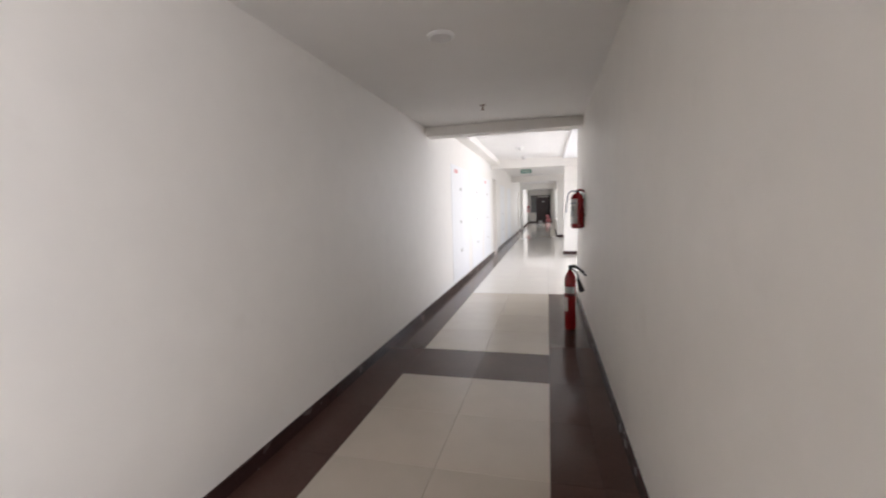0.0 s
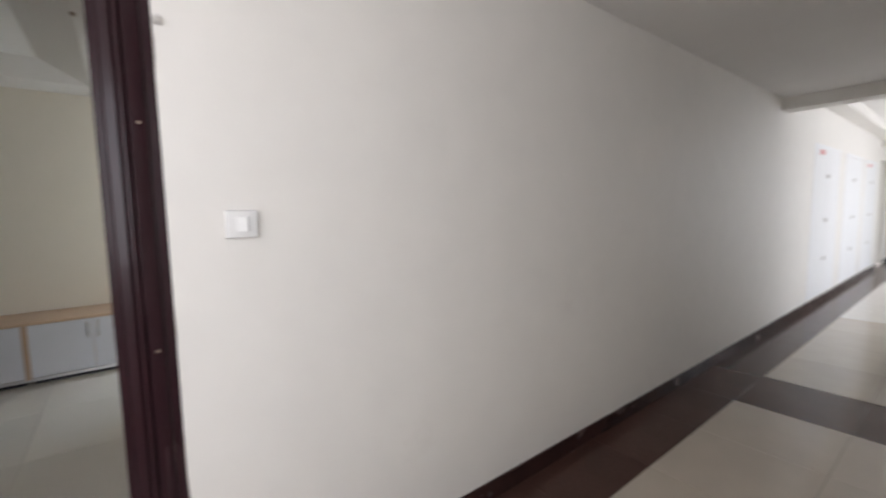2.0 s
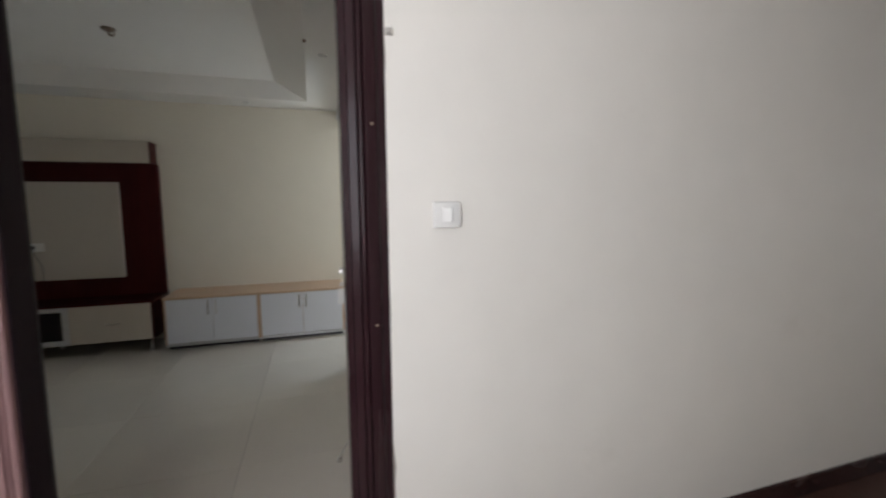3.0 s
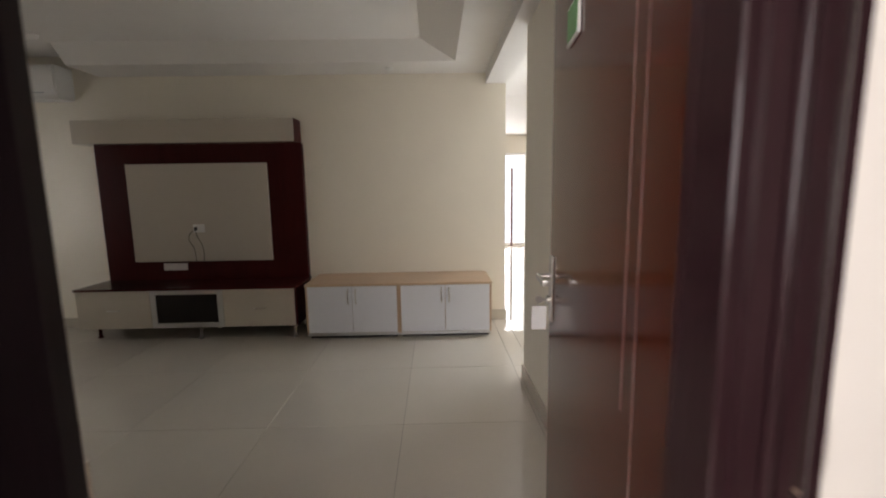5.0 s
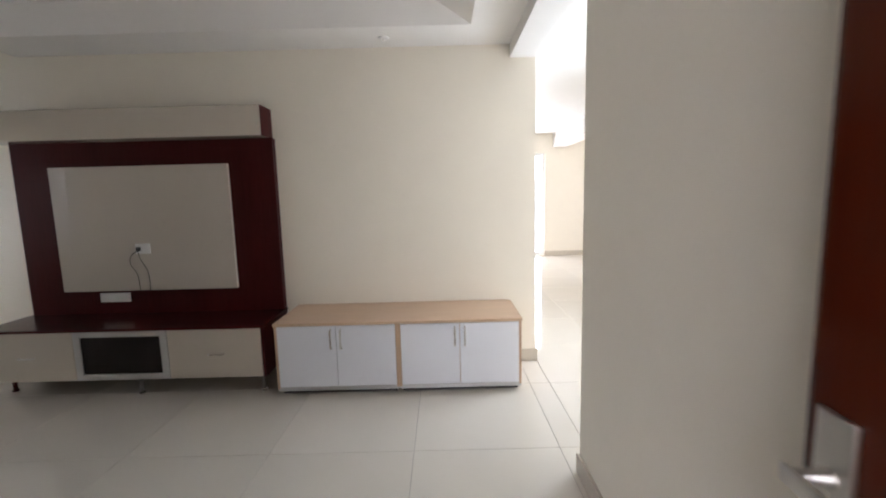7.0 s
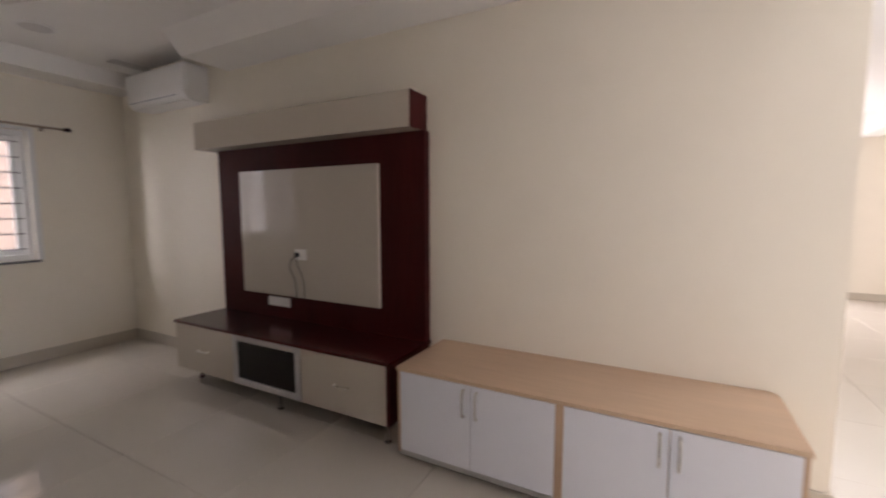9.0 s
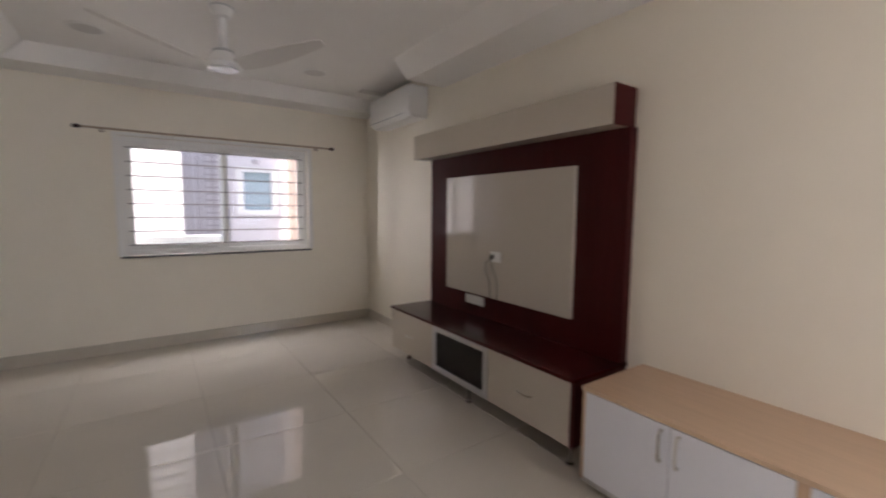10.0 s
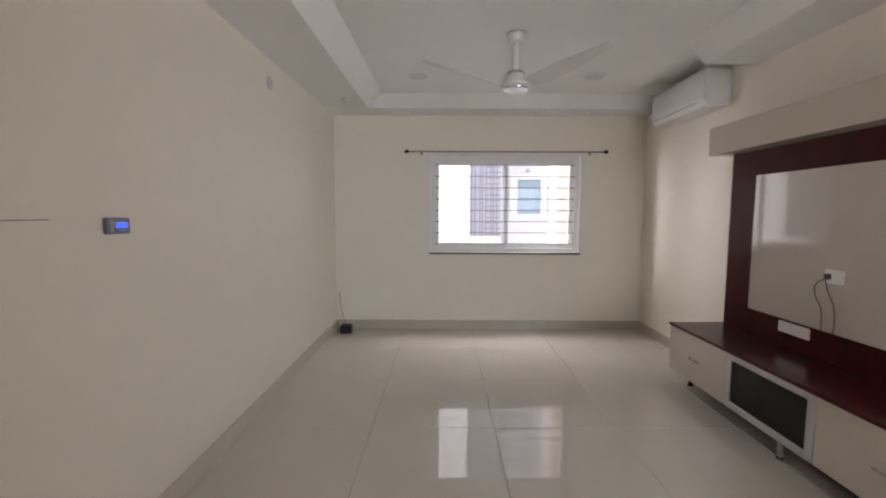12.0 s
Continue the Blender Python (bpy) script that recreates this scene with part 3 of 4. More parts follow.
plate = local("door_plaque", boxed(0.57, 0.69, 0, 0.008, 1.74, 1.84, bevel=0.003), PLASTIC_WHITE, leaf_ob, "small white framed plaque")
local("plaque_face", boxed(0.58, 0.68, 0.008, 0.010, 1.75, 1.83), PLAQUE_GREEN, plate, "green plaque face")
stop = bmesh.new()
box(stop, LEAF_W - 0.10, LEAF_W - 0.06, 0, 0.012, 0.10, 0.17, bevel=0.003)
tube(stop, smooth_path([(LEAF_W - 0.08, 0.012, 0.135), (LEAF_W - 0.08, 0.04, 0.12), (LEAF_W - 0.075, 0.07, 0.07), (LEAF_W - 0.07, 0.085, 0.03)]), 0.007)
lathe(stop, [(0.014, 0.012), (0.014, 0.034)], pose(LEAF_W - 0.07, 0.086, 0.0), 12)
local("door_stopper", stop, CHROME, leaf_ob, "steel flip-down door stopper", smooth=True)

# window beside the door, with a grille
win = thing("window_corridor", 0, -1.18, 0.90, "reddish wooden window with frosted panes and white steel bars", "window")
tagged(win, kind="structure")
WY0, WY1 = -1.45, -0.916
part("sill_rail", boxed(-0.14, 0.022, WY0, WY1, 0.902, 0.985, bevel=0.006, seg=2), WINDOW_WOOD, win)
part("bottom_rail", boxed(-0.12, 0.006, WY0, WY1, 0.985, 1.055, bevel=0.005, seg=2), WINDOW_WOOD, win)
part("top_rail", boxed(-0.12, 0.010, WY0, WY1, 2.06, 2.128, bevel=0.005), WINDOW_WOOD, win)
part("stile", boxed(-0.12, -0.030, WY1 - 0.012, WY1, 1.055, 2.06, bevel=0.003), WINDOW_WOOD, win)
part("stile", boxed(-0.12, 0.008, WY0, WY0 + 0.06, 1.055, 2.06, bevel=0.004), WINDOW_WOOD, win)
part("pane", boxed(-0.075, -0.069, WY0 + 0.06, WY1 - 0.012, 1.055, 2.06), FROSTED, win, "frosted glass pane")
part("back_board", boxed(-0.16, -0.12, WY0, WY1, 0.985, 2.128), WINDOW_WOOD, win)
for i in range(9):
    z = 1.076 + 0.1176 * i
    part("bar", boxed(-0.026, -0.012, WY0 + 0.05, WY1 + 0.002, z - 0.007, z + 0.007, bevel=0.002), STEEL_BAR, win)


# ---- switches, sockets, nail ----
def switch_plate(x, y, z, w, h, side, rockers, label):
    """A wall plate on a wall that faces the plus x side (side 1) or the minus x side (-1)."""
    t = thing("switch_plate", x, y, z, label, "switch")
    s = side
    part("plate", boxed(x + s * 0.008, x + s * 0.018, y - w / 2, y + w / 2, z - h / 2, z + h / 2, bevel=0.004, seg=3), PLASTIC_WHITE, t, smooth=True)
    # greyer backing a hair wider than the plate, drawing its shadow edge
    part("edge_shade", boxed(x, x + s * 0.010, y - w / 2 - 0.001, y + w / 2 + 0.001, z - h / 2 - 0.001, z + h / 2 + 0.001, bevel=0.003), LABEL_PALE, t, "greyish backing, shade round the plate put into its colour")
    part("surround", boxed(x + s * 0.018, x + s * 0.0190, y - w * 0.20, y + w * 0.24, z - h * 0.31, z + h * 0.31, bevel=0.0004), PLASTIC_WHITE, t)
    for k in range(rockers):
        c = y + (k - (rockers - 1) / 2) * 0.030
        rk = bmesh.new()
        wedge = [(c - 0.014, 0.019), (c + 0.017, 0.019), (c + 0.017, 0.0215), (c + 0.012, 0.0275), (c - 0.014, 0.0205)]
        ends = [[rk.verts.new((x + s * dx, yy, zz)) for yy, dx in wedge] for zz in (z - 0.021, z + 0.021)]
        rk.faces.new(ends[0])
        rk.faces.new(ends[1])
        for i in range(len(wedge)):
            j = (i + 1) % len(wedge)
            rk.faces.new((ends[0][i], ends[0][j], ends[1][j], ends[1][i]))
        part("rocker", rk, PLASTIC_WHITE, t, "tilted white rocker")
    return t


switch_plate(0.0, 0.293, 1.358, 0.088, 0.082, 1, 1, "white plastic bell switch on the corridor wall")
nail = thing("wall_hook", 0.0, 0.118, 1.905, "small grey metal wall hook beside the door frame", "hook")
nb = boxed(0, 0.006, 0.108, 0.130, 1.892, 1.915, bevel=0.002)
tube(nb, smooth_path([(0.006, 0.118, 1.905), (0.022, 0.118, 1.902), (0.026, 0.118, 1.912)]), 0.003)
part("hook", nb, CHROME, nail)

gap = thing("plaster_gap", 0.0, 0.107, 0.0, "ragged dark gaps in the plaster beside the door frame", "crack")
for z0, z1, wd in ((0.07, 0.16, 0.0045), (0.16, 0.41, 0.0022), (0.41, 0.62, 0.0050), (1.02, 1.10, 0.0020), (1.78, 1.88, 0.0030)):
    gb = bmesh.new()
    n = max(3, int((z1 - z0) / 0.03))
    rnd = random.Random(int(z0 * 1000))
    edge = [wd * (0.5 + rnd.random()) * math.sin(math.pi * (k + 0.3) / (n + 0.6)) for k in range(n + 1)]
    for k in range(n):
        za, zb = z0 + (z1 - z0) * k / n, z0 + (z1 - z0) * (k + 1) / n
        gb.faces.new([gb.verts.new(p) for p in ((0.0015, 0.1055, za), (0.0015, 0.1055 + edge[k], za), (0.0015, 0.1055 + edge[k + 1], zb), (0.0015, 0.1055, zb))])
    part("gap", gb, GROUT, gap)

# ---- corridor fixtures ----
lamp = thing("corridor_downlight", 0.925, 2.75, CORR_TOP, "round off-white ceiling light, switched off", "ceiling light")
part("rim", lathe(bmesh.new(), [(0.085, CORR_TOP), (0.085, CORR_TOP - 0.010), (0.072, CORR_TOP - 0.018)], pose(0.925, 2.75, 0), 32), PLASTIC_WHITE, lamp, smooth=True)
part("diffuser", lathe(bmesh.new(), [(0.070, CORR_TOP - 0.012), (0.068, CORR_TOP - 0.022), (0.040, CORR_TOP - 0.028)], pose(0.925, 2.75, 0), 32), LABEL_PALE, lamp, smooth=True)
sp = thing("sprinkler_head", 0.906, 4.62, CORR_TOP, "small brass ceiling sprinkler head", "sprinkler")
part("escutcheon", lathe(bmesh.new(), [(0.032, CORR_TOP), (0.030, CORR_TOP - 0.006), (0.014, CORR_TOP - 0.010)], pose(0.906, 4.62, 0), 20), BRASS, sp, smooth=True)
part("nozzle", lathe(bmesh.new(), [(0.010, CORR_TOP - 0.008), (0.010, CORR_TOP - 0.040), (0.006, CORR_TOP - 0.045)], pose(0.906, 4.62, 0), 14), BRASS, sp, smooth=True)
part("deflector", lathe(bmesh.new(), [(0.020, CORR_TOP - 0.052), (0.020, CORR_TOP - 0.049), (0.004, CORR_TOP - 0.044)], pose(0.906, 4.62, 0), 14), BRASS, sp, smooth=True)


def extinguisher(x, y, z, height, radius, label, wall_mounted):
    t = thing("fire_extinguisher", x, y, z, label, "fire extinguisher", "fire extinguishers in the corridor")
    m = pose(x, y, z)
    r, h = radius, height
    body = lathe(bmesh.new(), [(r * 0.80, 0), (r, 0.018), (r, h * 0.76), (r * 0.93, h * 0.82), (r * 0.66, h * 0.88), (r * 0.34, h * 0.91), (r * 0.32, h * 0.93)], m, 28)
    body = part("cylinder", body, RED_PAINT, t, smooth=True)
    def band(name, d0, d1, lo, hi, lift, mat, note=""):
        """A strip wrapped round the cylinder between two angles and two heights."""
        lb = bmesh.new()
        steps = max(4, int((d1 - d0) / 11))
        for k in range(steps):
            a0, a1 = radians(d0 + (d1 - d0) * k / steps), radians(d0 + (d1 - d0) * (k + 1) / steps)
            lb.faces.new([lb.verts.new(m @ Vector(((r + lift) * math.cos(a), (r + lift) * math.sin(a), h * zz)))
                          for a, zz in ((a0, lo), (a1, lo), (a1, hi), (a0, hi))])
        part(name, lb, mat, body, note)

    if wall_mounted:
        band("label", 175, 262, 0.13, 0.76, 0.0015, LABEL_PALE, "pale printed label")
        band("label_heading", 185, 255, 0.64, 0.67, 0.003, PLASTIC_GREY, "dark printed heading")
        band("label_text", 195, 245, 0.30, 0.58, 0.003, LABEL_GREY, "grey block of small print")
    else:
        band("label", 195, 312, 0.57, 0.67, 0.0015, LABEL_PALE, "white band label")
        band("strap", 160, 380, 0.535, 0.553, 0.0025, PLASTIC_DARK, "dark strap")
        band("label_text", 182, 245, 0.29, 0.51, 0.0015, LABEL_PALE, "pale printed label")
    part("valve", lathe(bmesh.new(), [(r * 0.30, h * 0.925), (r * 0.30, h * 0.96), (r * 0.20, h * 0.98)], m, 14), PLASTIC_DARK, t, smooth=True)
    grip = bmesh.new()
    reach, drop = (0.11, 0.03) if wall_mounted else (0.17, 0.085)
    tube(grip, smooth_path([m @ Vector(p) for p in ((-0.02, 0, h * 0.96), (reach * 0.4, 0, h * 0.985 - drop * 0.2), (reach, 0, h * 0.95 - drop))]), 0.009 if wall_mounted else 0.012)
    tube(grip, smooth_path([m @ Vector(p) for p in ((-0.02, 0, h * 0.975), (reach * 0.3, 0, h * 1.01 - drop * 0.2), (reach * 0.9, 0, h * 1.0 - drop))]), 0.008 if wall_mounted else 0.011)
    part("grip", grip, PLASTIC_DARK if not wall_mounted else RED_PAINT, t, smooth=True)
    hose = bmesh.new()
    if wall_mounted:
        tube(hose, smooth_path([m @ Vector(p) for p in ((-0.02, 0, h * 0.96), (-0.09, -0.01, h * 0.94), (-0.125, -0.02, h * 0.70), (-0.135, -0.02, h * 0.42))]), 0.008)
        part("bracket", boxed(x + r - 0.005, CORR_W, y - 0.04, y + 0.04, z + h * 0.3, z + h * 0.38, bevel=0.003), PLASTIC_DARK, t, "dark wall bracket")
    else:
        tube(hose, smooth_path([m @ Vector(p) for p in ((0.0, -0.02, h * 0.955), (0.06, -0.03, h * 0.90), (0.085, -0.03, h * 0.78), (0.088, -0.03, h * 0.62))]), 0.009)
        lathe(hose, [(0.034, 0.0), (0.030, 0.03), (0.018, 0.13), (0.010, 0.16)], m @ pose(0.125, -0.03, h * 0.60, 0, -18, 0), 16)
    part("hose", hose, PLASTIC_DARK if not wall_mounted else PLASTIC_GREY, t, smooth=True)
    return t


extinguisher(1.81, 4.95, 0, 0.73, 0.064, "slim red gas fire extinguisher standing on the dark band", False)
extinguisher(1.915, 5.36, 1.12, 0.46, 0.078, "red fire extinguisher hung on the corridor wall", True)


# shaft doors on the left wall, white, with handles
def shaft_door(y0, y1, label, sign):
    t = thing("shaft_door", 0, y0, 0.12, label, "service door", "service shaft doors")
    tagged(t, kind="structure")
    fr = bmesh.new()
    for a, b, c, d in ((y0, y0 + 0.05, 0.12, 2.15), (y1 - 0.05, y1, 0.12, 2.15), (y0 + 0.05, y1 - 0.05, 2.10, 2.15), (y0 + 0.05, y1 - 0.05, 0.12, 0.17)):
        box(fr, 0.0, 0.005, a, b, c, d, bevel=0.001)
    part("frame", fr, PAINT_WHITE, t)
    mid = (y0 + y1) / 2
    for a, b, hy in ((y0 + 0.054, mid - 0.003, mid - 0.05), (mid + 0.003, y1 - 0.054, mid + 0.05)):
        lf = part("leaf", boxed(0.0, 0.004, a, b, 0.174, 2.096, bevel=0.001), PAINT_WHITE, t)
        for hz in (0.62, 1.15, 1.75):
            part("latch", boxed(0.004, 0.014, hy - 0.008, hy + 0.008, hz - 0.028, hz + 0.028, bevel=0.002), CHROME, lf, "small steel latch")
    if sign:
        part("sign", boxed(0.008, 0.011, y0 + 0.25, y0 + 0.50, 2.02, 2.08), LABEL_RED, t, "small red warning label")


shaft_door(7.0, 8.5, "white painted double service shaft door", True)
shaft_door(8.9, 10.3, "white painted double service shaft door", False)
shaft_door(10.6, 11.9, "white painted double service shaft door", True)
shaft_door(14.5, 16.0, "white painted double service shaft door", False)
shaft_door(17.0, 18.6, "white painted double service shaft door", False)

ex = thing("exit_sign", 0.95, 13.2, 2.45, "small green emergency exit sign hung from the ceiling", "sign")
part("sign_box", boxed(0.78, 1.10, 13.18, 13.22, 2.40, 2.52, bevel=0.004), SIGN_GREEN, ex)
for k in range(4):
    part("letter_bar", boxed(0.82 + k * 0.065, 0.865 + k * 0.065, 13.174, 13.18, 2.44, 2.48), LABEL_PALE, ex)
for k in (0.83, 1.05):
    part("rod", tube(bmesh.new(), [(k, 13.2, 2.52), (k, 13.2, LOBBY_TOP)], 0.004), CHROME, ex)
for y, z in ((10.0, LOBBY_TOP), (11.9, LOBBY_TOP)):
    sm = thing("smoke_detector", 0.95, y, z, "round white smoke detector on the ceiling", "smoke detector", "smoke detectors")
    part("base", lathe(bmesh.new(), [(0.085, z), (0.085, z - 0.014), (0.05, z - 0.04)], pose(0.95, y, 0), 24), PLASTIC_WHITE, sm, smooth=True)
    part("chamber", lathe(bmesh.new(), [(0.05, z - 0.04), (0.045, z - 0.065), (0.02, z - 0.07)], pose(0.95, y, 0), 18), LABEL_PALE, sm, smooth=True)

fd = thing("far_door", 1.05, 37.2, 0, "dark brown wooden door with a side window, closed, at the corridor end", "door")
tagged(fd, kind="structure")
part("leaf", boxed(0.70, 1.72, 37.15, 37.2, 0, 2.15, bevel=0.005), FRAME_WOOD, fd)
part("frame", boxed(0.62, 0.70, 37.13, 37.2, 0, 2.22, bevel=0.005), FRAME_WOOD, fd)
part("frame", boxed(1.72, 1.80, 37.13, 37.2, 0, 2.22, bevel=0.005), FRAME_WOOD, fd)
part("head", boxed(0.12, 1.80, 37.13, 37.2, 2.22, 2.30, bevel=0.005), FRAME_WOOD, fd)
part("side_window", boxed(0.18, 0.62, 37.16, 37.2, 0.85, 2.22, bevel=0.003), GRANITE, fd, "dim side window pane")
part("number_plate", boxed(1.08, 1.30, 37.14, 37.15, 1.72, 1.80), PLASTIC_WHITE, fd, "small white number plate")
toy = thing("pink_bundle", 1.62, 36.3, 0, "pink plastic ride-on toy beside the far door", "toy")
tb = lathe(bmesh.new(), [(0.05, 0.0), (0.20, 0.04), (0.22, 0.25), (0.12, 0.38), (0.04, 0.42)], pose(1.62, 36.3, 0), 14)
part("body", tb, PINK_CLOTH, toy, smooth=True)
part("head_rest", lathe(bmesh.new(), [(0.03, 0.40), (0.13, 0.47), (0.15, 0.58), (0.05, 0.68)], pose(1.56, 36.32, 0), 12), PINK_CLOTH, toy, smooth=True)
bag = thing("shoe_bag", 0.98, 36.6, 0, "small white bag on the floor by the far door", "bag")
part("bag_body", lathe(bmesh.new(), [(0.10, 0), (0.17, 0.03), (0.15, 0.13), (0.04, 0.18)], pose(0.98, 36.6, 0), 12), PLASTIC_WHITE, bag, smooth=True)
fe = extinguisher(0.10, 33.5, 0.95, 0.50, 0.08, "red fire extinguisher hung on the far corridor wall", False)
part("bracket", boxed(0.0, 0.03, 33.46, 33.54, 1.10, 1.14), PLASTIC_DARK, fe)

# ---- television unit ----
tv = thing("tv_unit", -3.7, -2.68, 0, "dark mahogany television unit with beige gloss panels and drawers", "tv unit")
CY0, CY1, CX, CT = -3.71, -1.656, -3.425, 0.510
part("top", boxed(TV_X + 0.002, CX + 0.012, CY0 - 0.006, CY1 + 0.006, CT - 0.020, CT, bevel=0.003, seg=2), WENGE_TOP, tv, "dark glossy mahogany top")
part("carcass", boxed(TV_X + 0.01, CX - 0.019, CY0, CY1, 0.125, CT - 0.020), WENGE, tv)


def console_drawer(y0, y1, hy):
    d = part("drawer_front", boxed(CX - 0.019, CX, y0, y1, 0.128, CT - 0.023, bevel=0.002), GLOSS_BEIGE, tv, "beige gloss drawer front")
    hb = bmesh.new()
    tube(hb, smooth_path([(CX, hy - 0.055, 0.305), (CX + 0.020, hy - 0.045, 0.305), (CX + 0.026, hy, 0.306), (CX + 0.020, hy + 0.045, 0.305), (CX, hy + 0.055, 0.305)], 4), 0.0055, 8)
    part("handle", hb, CHROME, d, "chrome bow handle", smooth=True)


console_drawer(CY0 + 0.002, -3.026, -3.365)
console_drawer(-2.346, CY1 - 0.022, -2.005)
part("side_panel", boxed(CX - 0.019, CX - 0.004, CY1 - 0.020, CY1, 0.125, CT - 0.022), WENGE, tv)
gd = bmesh.new()
for a, b, c, d in ((-3.022, -2.972, 0.128, 0.487), (-2.400, -2.350, 0.128, 0.487), (-2.972, -2.400, 0.128, 0.172), (-2.972, -2.400, 0.447, 0.487)):
    box(gd, CX - 0.018, CX + 0.002, a, b, c, d, bevel=0.002)
gdoor = part("glass_door", gd, ALU, tv, "aluminium framed flap door")
part("dark_pane", boxed(CX - 0.014, CX - 0.008, -2.974, -2.398, 0.170, 0.449), DARK_GLASS, gdoor, "smoked glass pane")
part("catch", boxed(CX + 0.002, CX + 0.008, -2.53, -2.42, 0.452, 0.474, bevel=0.002), CHROME, gdoor)
for y in (-3.63, -2.60, -1.70):
    for x in (CX - 0.05, TV_X + 0.10):
        part("leg", lathe(bmesh.new(), [(0.022, 0), (0.022, 0.012), (0.014, 0.016), (0.014, 0.115), (0.024, 0.125)], pose(x if y > -3.0 else x - 0.09, y, 0), 16), CHROME if y > -3.0 else WENGE, tv, smooth=True)
part("back_panel", boxed(TV_X, -3.850, -3.70, -1.66, CT, 1.868, bevel=0.002), WENGE, tv)
part("gloss_panel", boxed(-3.850, -3.822, -3.40, -2.01, 0.700, 1.680, bevel=0.002), PANEL_GLOSS, tv, "glossy beige panel that mirrors the window")
part("pelmet", boxed(TV_X, -3.705, -3.785, -1.6805, 1.868, 2.087, bevel=0.002), GLOSS_BEIGE, tv, "beige gloss pelmet box")
part("pelmet_end", boxed(TV_X, -3.705, -1.680, -1.676, 1.866, 2.088, bevel=0.002), WENGE, tv)
sock = thing("socket_plate", -3.822, -2.725, 1.035, "white double socket with a plugged black cable on the gloss panel", "socket")
part("plate", boxed(-3.822, -3.811, -2.782, -2.668, 0.995, 1.077, bevel=0.004, seg=2), PLASTIC_WHITE, sock, smooth=True)
part("plug", boxed(-3.811, -3.785, -2.762, -2.738, 1.018, 1.052, bevel=0.005, seg=2), PLASTIC_DARK, sock, "black plug")
part("cable", tube(bmesh.new(), smooth_path([(-3.786, -2.750, 1.020), (-3.780, -2.800, 0.985), (-3.800, -2.825, 0.915), (-3.806, -2.785, 0.835), (-3.808, -2.775, 0.70)]), 0.003), PLASTIC_DARK, sock, "thin black cable", smooth=True)
part("cable", tube(bmesh.new(), smooth_path([(-3.786, -2.748, 1.018), (-3.792, -2.735, 0.95), (-3.800, -2.700, 0.87), (-3.804, -2.690, 0.78), (-3.808, -2.700, 0.70)]), 0.003), PLASTIC_DARK, sock, "thin black cable", smooth=True)
strip = thing("socket_strip", -3.85, -3.01, 0.642, "white modular socket strip on the dark back panel", "socket")
part("plate", boxed(-3.850, -3.838, -3.130, -2.890, 0.606, 0.680, bevel=0.004, seg=2), PLASTIC_WHITE, strip, smooth=True)
for k in range(4):
    part("module", boxed(-3.838, -3.835, -3.108 + k * 0.052, -3.064 + k * 0.052, 0.622, 0.664, bevel=0.001), PLASTIC_WHITE, strip)

# ---- low cabinets: two units under one maple top ----
FX = -3.365


def low_cabinet(y0, y1):
    t = thing("low_cabinet", -3.66, (y0 + y1) / 2, 0, "low maple cabinet with two white doors, closed", "cabinet", "low cabinets by the wall")
    b = boxed(TV_X + 0.016, FX - 0.019, y0, y0 + 0.018, 0.052, 0.510)
    box(b, TV_X + 0.016, FX - 0.019, y1 - 0.018, y1, 0.052, 0.510)
    box(b, TV_X + 0.016, FX - 0.019, y0 + 0.018, y1 - 0.018, 0.052, 0.070)
    box(b, TV_X + 0.016, TV_X + 0.024, y0 + 0.018, y1 - 0.018, 0.070, 0.510)
    part("carcass", b, MAPLE, t)
    for a in (y0, y1 - 0.016):
        part("edge_strip", boxed(FX - 0.019, FX - 0.002, a, a + 0.016, 0.052, 0.510), MAPLE, t)
    part("base_rail", boxed(FX - 0.03, FX - 0.006, y0 + 0.002, y1 - 0.002, 0.034, 0.062, bevel=0.002), ALU, t, "grey base rail")
    part("plinth", boxed(TV_X + 0.03, FX - 0.05, y0 + 0.02, y1 - 0.02, 0.0, 0.050), PLASTIC_DARK, t)
    mid = (y0 + y1) / 2
    for a, c, hy in ((y0 + 0.018, mid - 0.002, mid - 0.035), (mid + 0.002, y1 - 0.018, mid + 0.035)):
        d = part("cabinet_door", boxed(FX - 0.019, FX, a, c, 0.066, 0.505, bevel=0.0015), DOOR_WHITE, t, "white laminate door")
        hb = bmesh.new()
        tube(hb, smooth_path([(FX, hy, 0.345), (FX + 0.022, hy, 0.352), (FX + 0.027, hy, 0.412), (FX + 0.022, hy, 0.472), (FX, hy, 0.480)], 4), 0.0065, 8)
        part("handle", hb, CHROME, d, "steel bow handle", smooth=True)


low_cabinet(-1.556, -0.692)
low_cabinet(-0.690, 0.174)
top = thing("cabinet_top", -3.66, -0.69, 0.510, "light maple top board across two low cabinets", "worktop")
tbm = bmesh.new()
outline = [(TV_X + 0.004, -1.560), (FX + 0.003, -1.560), (FX + 0.003, 0.180), (TV_X + 0.05, 0.180), (TV_X + 0.024, 0.172), (TV_X + 0.004, 0.150)]
lo = [tbm.verts.new((x, y, 0.510)) for x, y in outline]
hi = [tbm.verts.new((x, y, 0.530)) for x, y in outline]
tbm.faces.new(lo)
tbm.faces.new(hi)
for i in range(len(lo)):
    tbm.faces.new((lo[i], lo[(i + 1) % len(lo)], hi[(i + 1) % len(lo)], hi[i]))
part("board", tbm, MAPLE, top)
part("edge_band", boxed(FX + 0.003, FX + 0.005, -1.560, 0.180, 0.511, 0.529), MAPLE_EDGE, top, "paler maple edge band")

# ---- ceiling fan ----
FANX, FANY = -2.06, -3.43
